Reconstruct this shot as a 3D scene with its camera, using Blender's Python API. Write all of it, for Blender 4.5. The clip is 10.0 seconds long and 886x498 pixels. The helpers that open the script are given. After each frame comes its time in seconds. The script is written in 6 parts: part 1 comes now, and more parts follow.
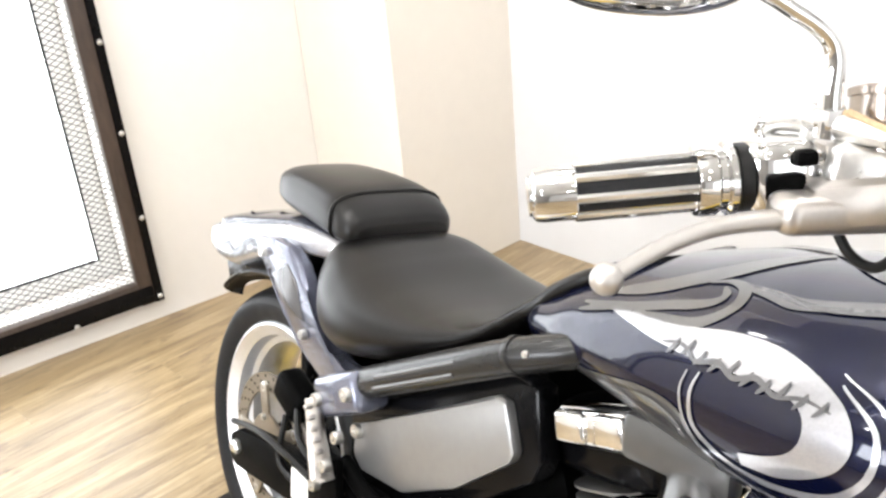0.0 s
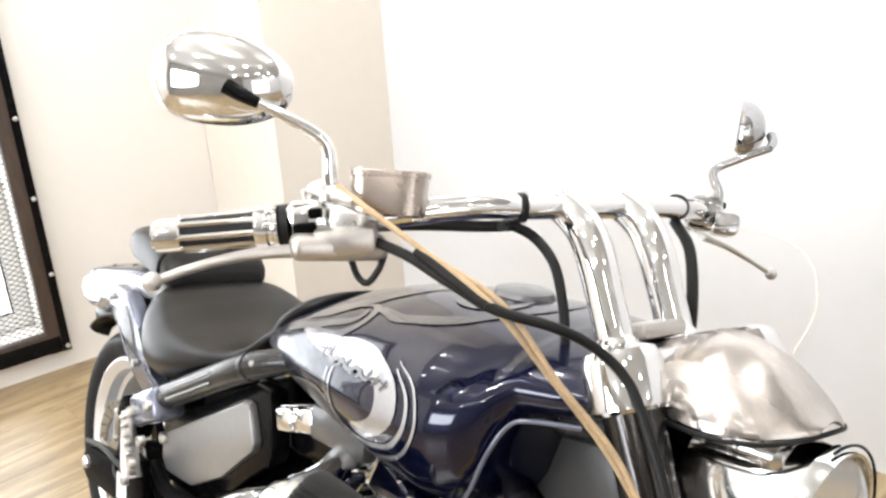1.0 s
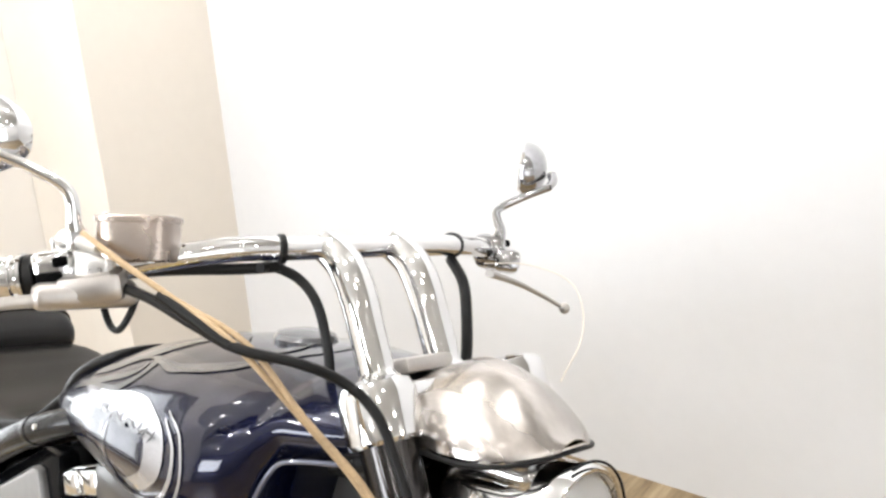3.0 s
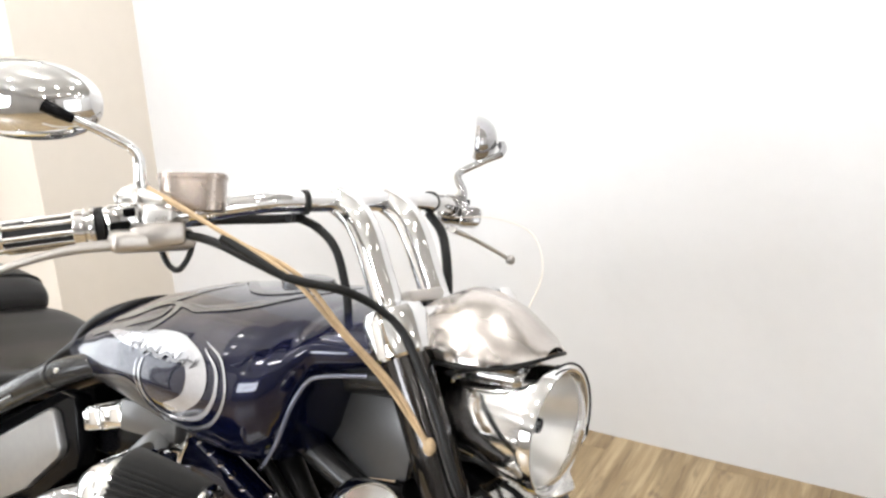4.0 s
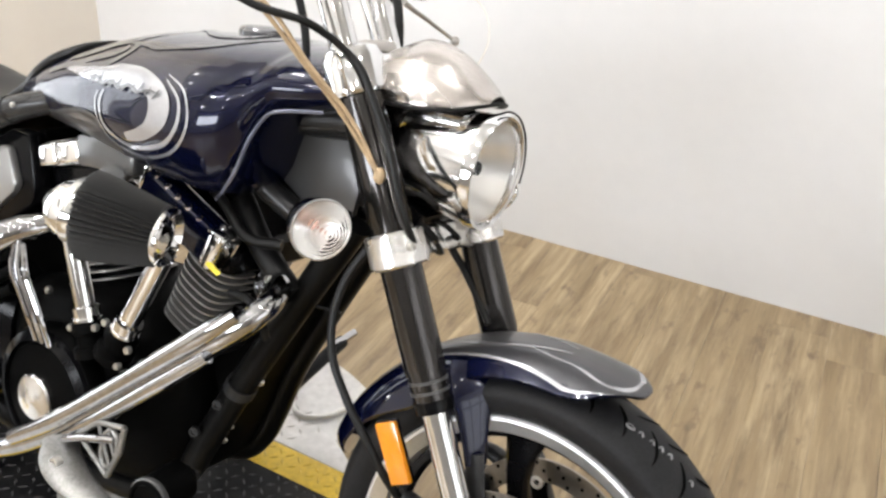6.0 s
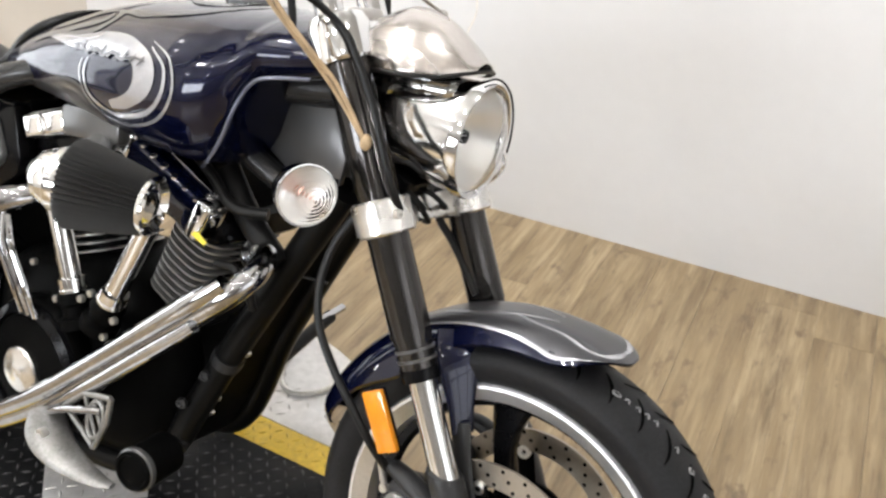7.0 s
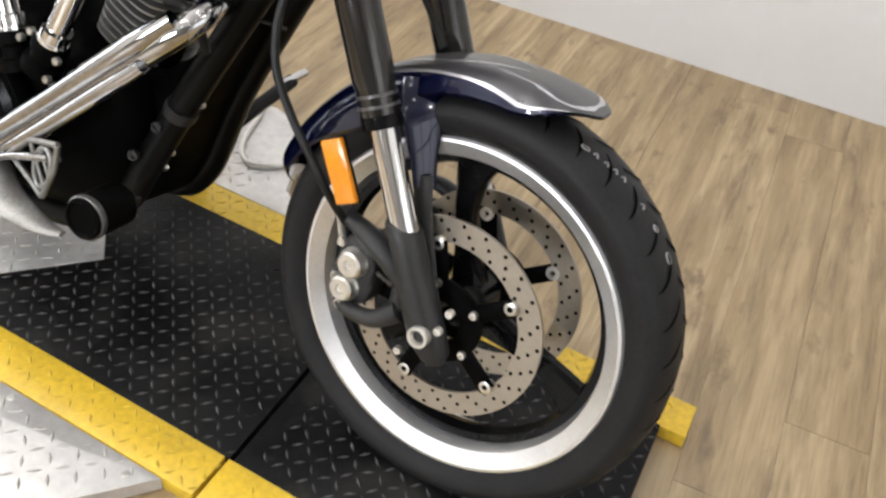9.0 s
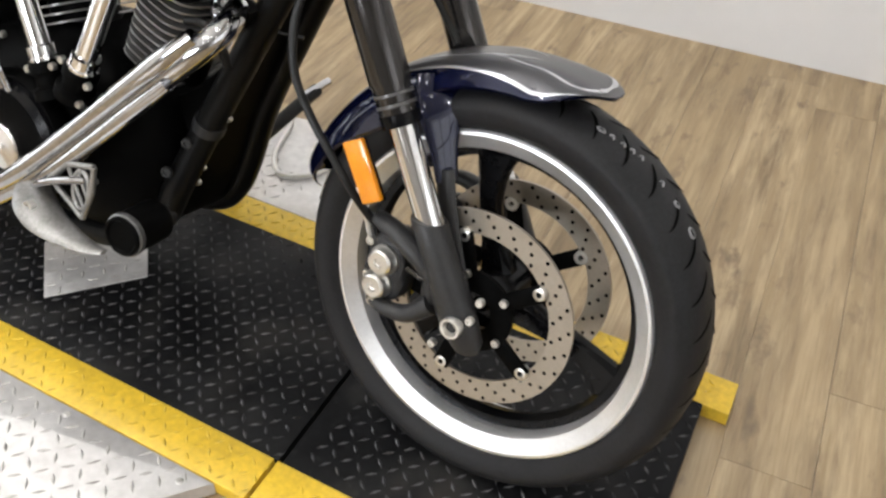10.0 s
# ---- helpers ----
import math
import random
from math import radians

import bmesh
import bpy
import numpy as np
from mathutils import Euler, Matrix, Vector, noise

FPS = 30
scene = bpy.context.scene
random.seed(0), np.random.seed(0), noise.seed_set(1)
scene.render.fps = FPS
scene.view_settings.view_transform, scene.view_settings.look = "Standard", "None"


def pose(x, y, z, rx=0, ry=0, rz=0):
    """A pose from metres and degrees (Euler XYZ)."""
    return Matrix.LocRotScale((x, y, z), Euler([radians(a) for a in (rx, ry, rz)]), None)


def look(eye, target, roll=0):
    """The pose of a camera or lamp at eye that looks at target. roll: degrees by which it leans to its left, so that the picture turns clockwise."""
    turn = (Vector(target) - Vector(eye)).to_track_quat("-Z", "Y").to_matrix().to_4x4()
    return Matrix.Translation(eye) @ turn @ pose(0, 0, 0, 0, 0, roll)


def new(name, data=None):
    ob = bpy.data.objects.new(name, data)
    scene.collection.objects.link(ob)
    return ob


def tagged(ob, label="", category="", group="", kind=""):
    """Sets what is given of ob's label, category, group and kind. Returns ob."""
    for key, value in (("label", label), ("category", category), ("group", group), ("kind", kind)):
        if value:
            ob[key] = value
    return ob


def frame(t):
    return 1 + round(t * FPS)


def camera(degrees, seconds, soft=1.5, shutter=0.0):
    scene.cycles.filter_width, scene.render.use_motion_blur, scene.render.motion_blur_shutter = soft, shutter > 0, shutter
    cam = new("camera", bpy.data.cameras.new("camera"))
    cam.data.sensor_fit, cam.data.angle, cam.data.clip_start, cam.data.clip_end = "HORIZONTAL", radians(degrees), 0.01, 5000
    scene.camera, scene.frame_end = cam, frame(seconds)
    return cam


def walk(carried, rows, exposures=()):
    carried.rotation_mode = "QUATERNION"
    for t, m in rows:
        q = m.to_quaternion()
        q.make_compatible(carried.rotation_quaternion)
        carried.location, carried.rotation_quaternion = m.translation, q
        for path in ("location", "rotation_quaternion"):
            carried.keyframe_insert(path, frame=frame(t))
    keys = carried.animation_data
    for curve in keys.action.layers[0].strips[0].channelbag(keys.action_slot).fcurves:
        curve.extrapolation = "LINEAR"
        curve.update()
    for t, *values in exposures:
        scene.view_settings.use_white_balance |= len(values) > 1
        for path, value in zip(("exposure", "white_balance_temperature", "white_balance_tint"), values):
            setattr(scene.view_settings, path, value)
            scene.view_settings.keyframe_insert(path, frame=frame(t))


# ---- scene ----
cam = camera(51.5, 10.0, soft=2.6)
PATH = [
    (0, (-0.282, -0.544, 1.336), (-1.767, 0.505, 0.502), -5.3),
    (0.5, (-0.027, -0.567, 1.391), (-1.493, 0.564, 0.635), -3.4),
    (1, (0.187, -0.481, 1.409), (-1.305, 0.653, 0.712), -4.1),
    (1.5, (0.253, -0.453, 1.409), (-1.234, 0.694, 0.72), -4.7),
    (2, (0.272, -0.41, 1.406), (-1.149, 0.832, 0.744), -4.8),
    (2.2, (0.279, -0.388, 1.407), (-1.111, 0.901, 0.77), -5.0),
    (3.3, (0.298, -0.421, 1.381), (-1.025, 0.958, 0.791), -3.1),
    (3.5, (0.311, -0.467, 1.382), (-0.997, 0.924, 0.788), -2.0),
    (4, (0.325, -0.655, 1.42), (-0.815, 0.857, 0.775), -2.6),
    (4.5, (0.372, -0.774, 1.406), (-0.714, 0.763, 0.727), -1.1),
    (5, (0.377, -0.801, 1.377), (-0.63, 0.724, 0.565), 0.9),
    (5.5, (0.373, -0.804, 1.353), (-0.58, 0.703, 0.447), 2.8),
    (5.7, (0.372, -0.789, 1.35), (-0.555, 0.703, 0.393), 3.2),
    (6.8, (0.393, -0.787, 1.331), (-0.517, 0.706, 0.36), 2.9),
    (7, (0.388, -0.792, 1.323), (-0.51, 0.698, 0.336), 3.5),
    (7.5, (0.38, -0.794, 1.299), (-0.455, 0.675, 0.229), 4.8),
    (8, (0.386, -0.782, 1.277), (-0.397, 0.654, 0.125), 5.0),
    (8.5, (0.394, -0.785, 1.25), (-0.346, 0.61, 0.023), 6.5),
    (9, (0.404, -0.789, 1.22), (-0.295, 0.558, -0.083), 7.7),
    (9.5, (0.419, -0.796, 1.213), (-0.281, 0.53, -0.11), 6.6),
    (10, (0.442, -0.801, 1.222), (-0.347, 0.5, -0.076), 1.3),
]
EXPO = [(0.0, -0.36), (1.0, -0.52), (2.0, -0.58), (3.5, -0.62), (4.5, -0.64), (5.5, -0.65), (7.5, -0.72), (10.0, -0.79)]
walk(cam, [(t, look(eye, target, roll)) for t, eye, target, roll in PATH], EXPO)

# ---- world and light ----
world = bpy.data.worlds.new("world")
scene.world = world
world.use_nodes = True
wnt = world.node_tree
sky = wnt.nodes.new("ShaderNodeTexSky")
sky.sky_type = "NISHITA"
sky.sun_disc = False
sky.sun_elevation, sky.sun_rotation = radians(40), radians(250)
wnt.nodes["Background"].inputs[1].default_value = 0.1
wnt.links.new(sky.outputs[0], wnt.nodes["Background"].inputs[0])

CEIL = 3.0
# the last two are added to brighten the east wall mirrored in the chrome
LAMPS = [(-1.30, -0.35, 88), (-1.35, -1.5, 80), (-1.30, 0.45, 50), (-0.3, -0.6, 34), (-0.3, -1.8, 34), (-0.05, 0.75, 44), (0.8, -0.1, 3), (0.7, -0.9, 4), (0.8, -2.0, 10), (1.9, 0.3, 3), (2.0, -0.9, 4), (2.2, -2.1, 8), (-1.9, -3.0, 36), (0.2, -3.4, 36), (2.2, -3.6, 34), (-2.55, 0.22, 8), (-2.40, -0.45, 8), (-2.62, -0.95, 8), (3.4, -0.6, 40), (3.2, 0.8, 30)]


def area_lamp(name, place, target, size, watts, colour, shape="DISK", size_y=None):
    d = bpy.data.lights.new(name, "AREA")
    d.shape, d.size, d.energy, d.color = shape, size, watts, colour
    if size_y:
        d.size_y = size_y
    ob = new(name, d)
    ob.matrix_world = look(place, target)
    return ob


for lx, ly, watts in LAMPS:
    bulb = bpy.data.lights.new("ceiling_lamp_light", "POINT")
    bulb.energy, bulb.color, bulb.shadow_soft_size = watts, (1.0, 0.99, 0.985), 0.065
    new("ceiling_lamp_light", bulb).location = (lx, ly, CEIL - 0.13)
# fill light added at the unseen south window, to brighten the lower north wall
area_lamp("added_south_light", (-1.0, -4.92, 1.75), (-0.6, 1.7, 0.3), 2.4, 220, (0.90, 0.94, 1.0), "RECTANGLE", 1.2)
# weak fill added in front of the unseen east glazing
area_lamp("added_east_light", (4.25, -1.6, 1.3), (-2.9, 0.0, 1.2), 2.6, 20, (0.93, 0.96, 1.0), "RECTANGLE", 1.9)


# ---- materials ----
def mat(name, col, rough=0.5, metal=0.0, var=0.12, scale=12.0, bump=0.0, bscale=250.0, rvar=0.0, coat=0.0, spec=0.5, rand=0.0, stretch=None, grain2=None):
    """A surface with colour varied at two scales, varied gloss and a fine relief."""
    m = bpy.data.materials.new(name)
    m.use_nodes = True
    nt = m.node_tree
    b = nt.nodes["Principled BSDF"]
    b.inputs["Metallic"].default_value = metal
    b.inputs["Specular IOR Level"].default_value = spec
    b.inputs["Coat Weight"].default_value = coat
    b.inputs["Coat Roughness"].default_value = 0.02
    tc = nt.nodes.new("ShaderNodeTexCoord")
    mp = nt.nodes.new("ShaderNodeMapping")
    nt.links.new(tc.outputs["Object"], mp.inputs[0])
    if stretch:
        mp.inputs["Scale"].default_value = stretch
    n1 = nt.nodes.new("ShaderNodeTexNoise")
    n1.inputs["Scale"].default_value, n1.inputs["Detail"].default_value = scale, 5
    n2 = nt.nodes.new("ShaderNodeTexNoise")
    n2.inputs["Scale"].default_value, n2.inputs["Detail"].default_value = grain2 or scale * 9, 3
    for n in (n1, n2):
        nt.links.new(mp.outputs[0], n.inputs["Vector"])
    add = nt.nodes.new("ShaderNodeMath")
    add.operation = "ADD"
    nt.links.new(n1.outputs[0], add.inputs[0])
    nt.links.new(n2.outputs[0], add.inputs[1])
    last = add
    if rand:
        oi = nt.nodes.new("ShaderNodeObjectInfo")
        sc = nt.nodes.new("ShaderNodeMath")
        sc.operation = "MULTIPLY_ADD"
        sc.inputs[1].default_value = rand
        nt.links.new(oi.outputs["Random"], sc.inputs[0])
        nt.links.new(add.outputs[0], sc.inputs[2])
        last = sc
    mr = nt.nodes.new("ShaderNodeMapRange")
    mr.inputs[1].default_value, mr.inputs[2].default_value = 0.6, 1.4 + rand
    mr.inputs[3].default_value, mr.inputs[4].default_value = 1 - var, 1 + var
    nt.links.new(last.outputs[0], mr.inputs[0])
    vm = nt.nodes.new("ShaderNodeVectorMath")
    vm.operation = "SCALE"
    vm.inputs[0].default_value = col[:3]
    nt.links.new(mr.outputs[0], vm.inputs["Scale"])
    nt.links.new(vm.outputs[0], b.inputs["Base Color"])
    rr = nt.nodes.new("ShaderNodeMapRange")
    rr.inputs[1].default_value, rr.inputs[2].default_value = 0.3, 0.7
    rr.inputs[3].default_value, rr.inputs[4].default_value = max(rough - rvar, 0.0), rough + rvar
    nt.links.new(n1.outputs[0], rr.inputs[0])
    nt.links.new(rr.outputs[0], b.inputs["Roughness"])
    if bump:
        n3 = nt.nodes.new("ShaderNodeTexNoise")
        n3.inputs["Scale"].default_value, n3.inputs["Detail"].default_value = bscale, 4
        nt.links.new(mp.outputs[0], n3.inputs["Vector"])
        bp = nt.nodes.new("ShaderNodeBump")
        bp.inputs["Strength"].default_value, bp.inputs["Distance"].default_value = bump, 0.002
        nt.links.new(n3.outputs[0], bp.inputs["Height"])
        nt.links.new(bp.outputs[0], b.inputs["Normal"])
    return m


def glow(name, col, strength):
    m = bpy.data.materials.new(name)
    m.use_nodes = True
    b = m.node_tree.nodes["Principled BSDF"]
    b.inputs["Base Color"].default_value = (0.8, 0.8, 0.8, 1)
    b.inputs["Emission Color"].default_value = (*col, 1)
    b.inputs["Emission Strength"].default_value = strength
    return m


def clear(name, col=(1, 1, 1), rough=0.0, ior=1.45):
    m = bpy.data.materials.new(name)
    m.use_nodes = True
    b = m.node_tree.nodes["Principled BSDF"]
    b.inputs["Base Color"].default_value = (*col, 1)
    b.inputs["Transmission Weight"].default_value = 1
    b.inputs["Roughness"].default_value = rough
    b.inputs["IOR"].default_value = ior
    return m


def plank_surface():
    """Oak-look vinyl: streaks along the plank between pale tan and grey-brown, a few knots, each plank its own tone."""
    m = bpy.data.materials.new("vinyl_oak")
    m.use_nodes = True
    nt = m.node_tree
    N, L = nt.nodes.new, nt.links.new
    b = nt.nodes["Principled BSDF"]
    tc, oi = N("ShaderNodeTexCoord"), N("ShaderNodeObjectInfo")
    off = N("ShaderNodeVectorMath")
    off.operation = "SCALE"
    off.inputs[0].default_value = (37.0, 91.0, 13.0)
    L(oi.outputs["Random"], off.inputs["Scale"])
    add = N("ShaderNodeVectorMath")
    L(tc.outputs["Object"], add.inputs[0])
    L(off.outputs[0], add.inputs[1])

    def streak(sx, sy, detail, rough=0.6):
        mp = N("ShaderNodeMapping")
        mp.inputs["Scale"].default_value = (sx, sy, 1)
        L(add.outputs[0], mp.inputs[0])
        n = N("ShaderNodeTexNoise")
        n.inputs["Scale"].default_value, n.inputs["Detail"].default_value, n.inputs["Roughness"].default_value = 1.0, detail, rough
        L(mp.outputs[0], n.inputs["Vector"])
        return n.outputs[0]

    wide, fine, blot = streak(24, 2.6, 5, 0.65), streak(85, 3.4, 5, 0.7), streak(16, 7.0, 4)

    def mix(a, fac, lo, hi, dark, light):
        mr = N("ShaderNodeMapRange")
        mr.inputs[1].default_value, mr.inputs[2].default_value = lo, hi
        L(fac, mr.inputs[0])
        mx = N("ShaderNodeMix")
        mx.data_type = "RGBA"
        L(mr.outputs[0], mx.inputs[0])
        for sock, c in ((mx.inputs[6], dark), (mx.inputs[7], light)):
            if isinstance(c, tuple):
                sock.default_value = (*c, 1)
            else:
                L(c, sock)
        return mx.outputs[2]

    tone = mix(None, oi.outputs["Random"], 0.0, 1.0, (0.345, 0.255, 0.143), (0.445, 0.343, 0.206))
    c1 = mix(None, wide, 0.38, 0.58, (0.160, 0.109, 0.054), tone)
    c2 = mix(None, fine, 0.36, 0.60, (0.255, 0.180, 0.092), c1)
    c3 = mix(None, blot, 0.27, 0.41, (0.14, 0.093, 0.050), c2)
    L(c3, b.inputs["Base Color"])
    b.inputs["Roughness"].default_value = 0.34
    b.inputs["Specular IOR Level"].default_value = 0.7
    bp = N("ShaderNodeBump")
    bp.inputs["Strength"].default_value, bp.inputs["Distance"].default_value = 0.12, 0.001
    L(fine, bp.inputs["Height"])
    L(bp.outputs[0], b.inputs["Normal"])
    return m


def worn_deck():
    """Black painted tread plate, worn to a dull grey in drifts and stained brown in a few patches."""
    m = mat("black_tread_plate", (0.006, 0.006, 0.0065), 0.40, var=0.5, scale=7, rvar=0.14, bump=0.12, spec=0.09)
    nt = m.node_tree
    N, L = nt.nodes.new, nt.links.new
    b = nt.nodes["Principled BSDF"]
    base = b.inputs["Base Color"].links[0].from_socket
    tc = N("ShaderNodeTexCoord")
    for scale, lo, hi, col, most in ((5.5, 0.50, 0.74, (0.034, 0.032, 0.030, 1), 0.8), (2.6, 0.60, 0.74, (0.030, 0.019, 0.011, 1), 0.7), (45.0, 0.60, 0.78, (0.030, 0.029, 0.028, 1), 0.6)):
        n = N("ShaderNodeTexNoise")
        n.inputs["Scale"].default_value, n.inputs["Detail"].default_value = scale, 6
        L(tc.outputs["Object"], n.inputs["Vector"])
        mr = N("ShaderNodeMapRange")
        mr.inputs[1].default_value, mr.inputs[2].default_value, mr.inputs[4].default_value = lo, hi, most
        L(n.outputs[0], mr.inputs[0])
        mx = N("ShaderNodeMix")
        mx.data_type = "RGBA"
        L(mr.outputs[0], mx.inputs[0])
        L(base, mx.inputs[6])
        mx.inputs[7].default_value = col
        base = mx.outputs[2]
    L(base, b.inputs["Base Color"])
    return m


M = dict(
    plank=plank_surface(),
    wall=mat("painted_plaster", (0.66, 0.662, 0.67), 0.75, var=0.02, scale=2.5, bump=0.15, bscale=120),
    cream=mat("cream_plaster", (0.70, 0.672, 0.63), 0.75, var=0.02, scale=2.5, bump=0.15, bscale=120),
    tan=mat("tan_plaster", (0.68, 0.63, 0.56), 0.75, var=0.02, scale=2.5, bump=0.15, bscale=120),
    ceiling=mat("ceiling_paint", (0.42, 0.415, 0.40), 0.85, var=0.03),
    dim=mat("brown_grey_plaster", (0.28, 0.27, 0.26), 0.8, var=0.15, scale=1.5),
    trim=mat("white_lamp_trim", (0.8, 0.8, 0.78), 0.5, var=0.02),
    gap=mat("dark_joint", (0.42, 0.32, 0.19), 0.8),
    black_plate=worn_deck(),
    lozenge_steel=mat("worn_steel_tread", (0.44, 0.43, 0.41), 0.34, metal=0.7, var=0.25, scale=9),
    lozenge_black=mat("worn_black_tread", (0.055, 0.055, 0.057), 0.32, metal=0.5, var=0.95, scale=5, rvar=0.1),
    yellow=mat("yellow_paint", (0.60, 0.40, 0.03), 0.4, var=0.28, scale=9, bump=0.1),
    lozenge_yellow=mat("worn_yellow_tread", (0.52, 0.35, 0.02), 0.4, var=0.4, scale=14),
    steel_plate=mat("steel_tread_plate", (0.58, 0.57, 0.56), 0.40, metal=0.5, var=0.2, scale=6, rvar=0.1, bump=0.1),
    chrome=mat("chrome", (0.74, 0.74, 0.74), 0.045, metal=1.0, var=0.02, rvar=0.015),
    cast=mat("black_cast_alloy", (0.020, 0.020, 0.021), 0.42, var=0.3, scale=30, bump=0.2, bscale=300, spec=0.32),
    cover_metal=mat("satin_silver_cover", (0.32, 0.32, 0.32), 0.36, metal=0.7, var=0.06, scale=8, rvar=0.03),
    pedal=mat("bare_cast_aluminium", (0.27, 0.265, 0.255), 0.42, metal=0.8, var=0.35, scale=25, bump=0.1),
    neck_grey=mat("grey_painted_panel", (0.055, 0.055, 0.056), 0.34, metal=0.2, var=0.08, scale=8, coat=0.2),
    bowl_chrome=mat("bright_chrome", (0.86, 0.86, 0.86), 0.10, metal=1.0, var=0.02, rvar=0.02),
    bright_alloy=mat("bright_machined_alloy", (0.66, 0.65, 0.63), 0.28, metal=0.9, var=0.08, scale=30, rvar=0.05),
    # chrome with dark reflections put into its colour, for exhaust and far controls
    dark_chrome=mat("darkened_chrome", (0.42, 0.42, 0.43), 0.07, metal=1.0, var=0.25, scale=14, rvar=0.04),
    warm_metal=mat("warm_satin_metal", (0.40, 0.345, 0.305), 0.26, metal=1.0, var=0.06, scale=20, rvar=0.04),
    satin=mat("brushed_aluminium", (0.50, 0.475, 0.45), 0.37, metal=1.0, var=0.06, scale=30, rvar=0.06),
    hammered=mat("streaky_aluminium", (0.50, 0.465, 0.435), 0.24, metal=1.0, var=0.12, scale=14, rvar=0.08, bump=0.5, bscale=22, stretch=(0.5, 1.6, 1.0)),
    alloy=mat("polished_rim", (0.74, 0.75, 0.77), 0.36, metal=0.85, var=0.08, scale=20, rvar=0.05),
    lever=mat("painted_lever", (0.43, 0.41, 0.385), 0.34, metal=0.7, var=0.05),
    black=mat("black_paint", (0.0035, 0.0035, 0.004), 0.16, var=0.2, spec=0.12),
    matte=mat("black_crackle", (0.0022, 0.0022, 0.0022), 0.42, var=0.35, scale=30, bump=0.25, bscale=400, spec=0.02),
    smoke=mat("dark_anodised_tube", (0.056, 0.053, 0.052), 0.13, metal=0.85, var=0.1, rvar=0.04),
    rubber=mat("tyre_rubber", (0.015, 0.015, 0.016), 0.50, var=0.3, scale=25, bump=0.15, bscale=300, rvar=0.08, spec=0.13),
    # near-black that paints the shade in tread grooves, disc holes and the deck slot
    recess_shade=mat("tread_groove", (0.001, 0.001, 0.001), 0.9, spec=0.05),
    hose=mat("rubber_hose", (0.007, 0.007, 0.007), 0.40, var=0.2, spec=0.2),
    frame_black=mat("satin_black_frame", (0.004, 0.004, 0.004), 0.34, var=0.2, spec=0.10),
    leather=mat("black_vinyl_leather", (0.0050, 0.0046, 0.0043), 0.33, var=0.1, scale=18, spec=0.26),
    navy=mat("navy_pearl_paint", (0.0014, 0.0027, 0.0180), 0.26, metal=0.35, var=0.3, scale=60, coat=0.80, spec=0.1),
    silver_paint=mat("silver_flame_paint", (0.40, 0.40, 0.42), 0.25, metal=0.6, var=0.12, scale=40, coat=0.7),
    grey_paint=mat("ghost_flame_paint", (0.11, 0.11, 0.115), 0.25, metal=0.5, var=0.12, scale=40, coat=0.3),
    guard_grey=mat("grey_pearl_paint", (0.038, 0.038, 0.042), 0.30, metal=0.45, var=0.12, scale=40, coat=0.25),
    ghost=mat("pale_ghost_paint", (0.088, 0.088, 0.090), 0.28, metal=0.45, var=0.12, scale=40, coat=0.6),
    rail=mat("graphite_satin_paint", (0.014, 0.014, 0.0145), 0.27, var=0.2, spec=0.4),
    wood=mat("dark_stained_wood", (0.045, 0.030, 0.022), 0.55, var=0.5, scale=8, stretch=(1, 1, 0.2), bump=0.3, bscale=80),
    mesh=mat("expanded_metal", (0.03, 0.03, 0.03), 0.6, metal=0.0, var=0.1),
    zinc=mat("zinc_bolt", (0.66, 0.65, 0.62), 0.28, metal=0.9, var=0.1, scale=60),
    amber=mat("amber_reflector", (0.68, 0.24, 0.008), 0.18, var=0.12, scale=90, coat=0.6),
    disc=mat("brake_disc_steel", (0.33, 0.295, 0.25), 0.36, metal=0.9, var=0.12, scale=40, rvar=0.06),
    cord=mat("tan_cord", (0.40, 0.29, 0.17), 0.7, var=0.25, scale=50, bump=0.3),
    pale_cord=mat("pale_cord", (0.62, 0.57, 0.50), 0.7, var=0.15, scale=50),
    filter=mat("filter_gauze", (0.011, 0.0105, 0.010), 0.7, var=0.2, scale=60, bump=0.4, bscale=600),
    fin=mat("machined_fin_edge", (0.30, 0.30, 0.295), 0.36, metal=0.5, var=0.1),
    tag_yellow=mat("yellow_label", (0.75, 0.62, 0.05), 0.5, var=0.1),
    white_tag=mat("white_label", (0.78, 0.78, 0.76), 0.5, var=0.05),
    side_grey=mat("satin_grey_paint", (0.075, 0.075, 0.075), 0.30, metal=0.3, var=0.06, scale=8, coat=0.3),
    brushed_cap=mat("turned_aluminium", (0.72, 0.71, 0.69), 0.22, metal=1.0, var=0.1, scale=30, rvar=0.08),
    bulb_glass=mat("pale_bulb_glass", (0.70, 0.46, 0.38), 0.2, var=0.1, scale=80),
    blue_silver=mat("blue_silver_paint", (0.13, 0.14, 0.19), 0.25, metal=0.5, var=0.15, scale=20, coat=0.8),
    frost=mat("satin_reflector", (0.86, 0.86, 0.85), 0.28, metal=1.0, var=0.06, scale=60),
    glass=clear("lamp_glass", (1, 1, 1), 0.0, 1.3),
    # glow of the two added windows, both out of view
    pane=glow("added_window_glow", (0.93, 0.97, 1.0), 1.5),
    bright_pane=glow("daylit_clear_pane", (0.92, 0.96, 1.0), 8.0),
    lamp_face=glow("lamp_face", (1.0, 0.97, 0.94), 40.0),
    mirror=mat("mirror_glass", (0.85, 0.85, 0.85), 0.01, metal=1.0, var=0.0),
    chalk=mat("white_tyre_crayon", (0.19, 0.19, 0.195), 0.8, var=0.3, scale=80),
)


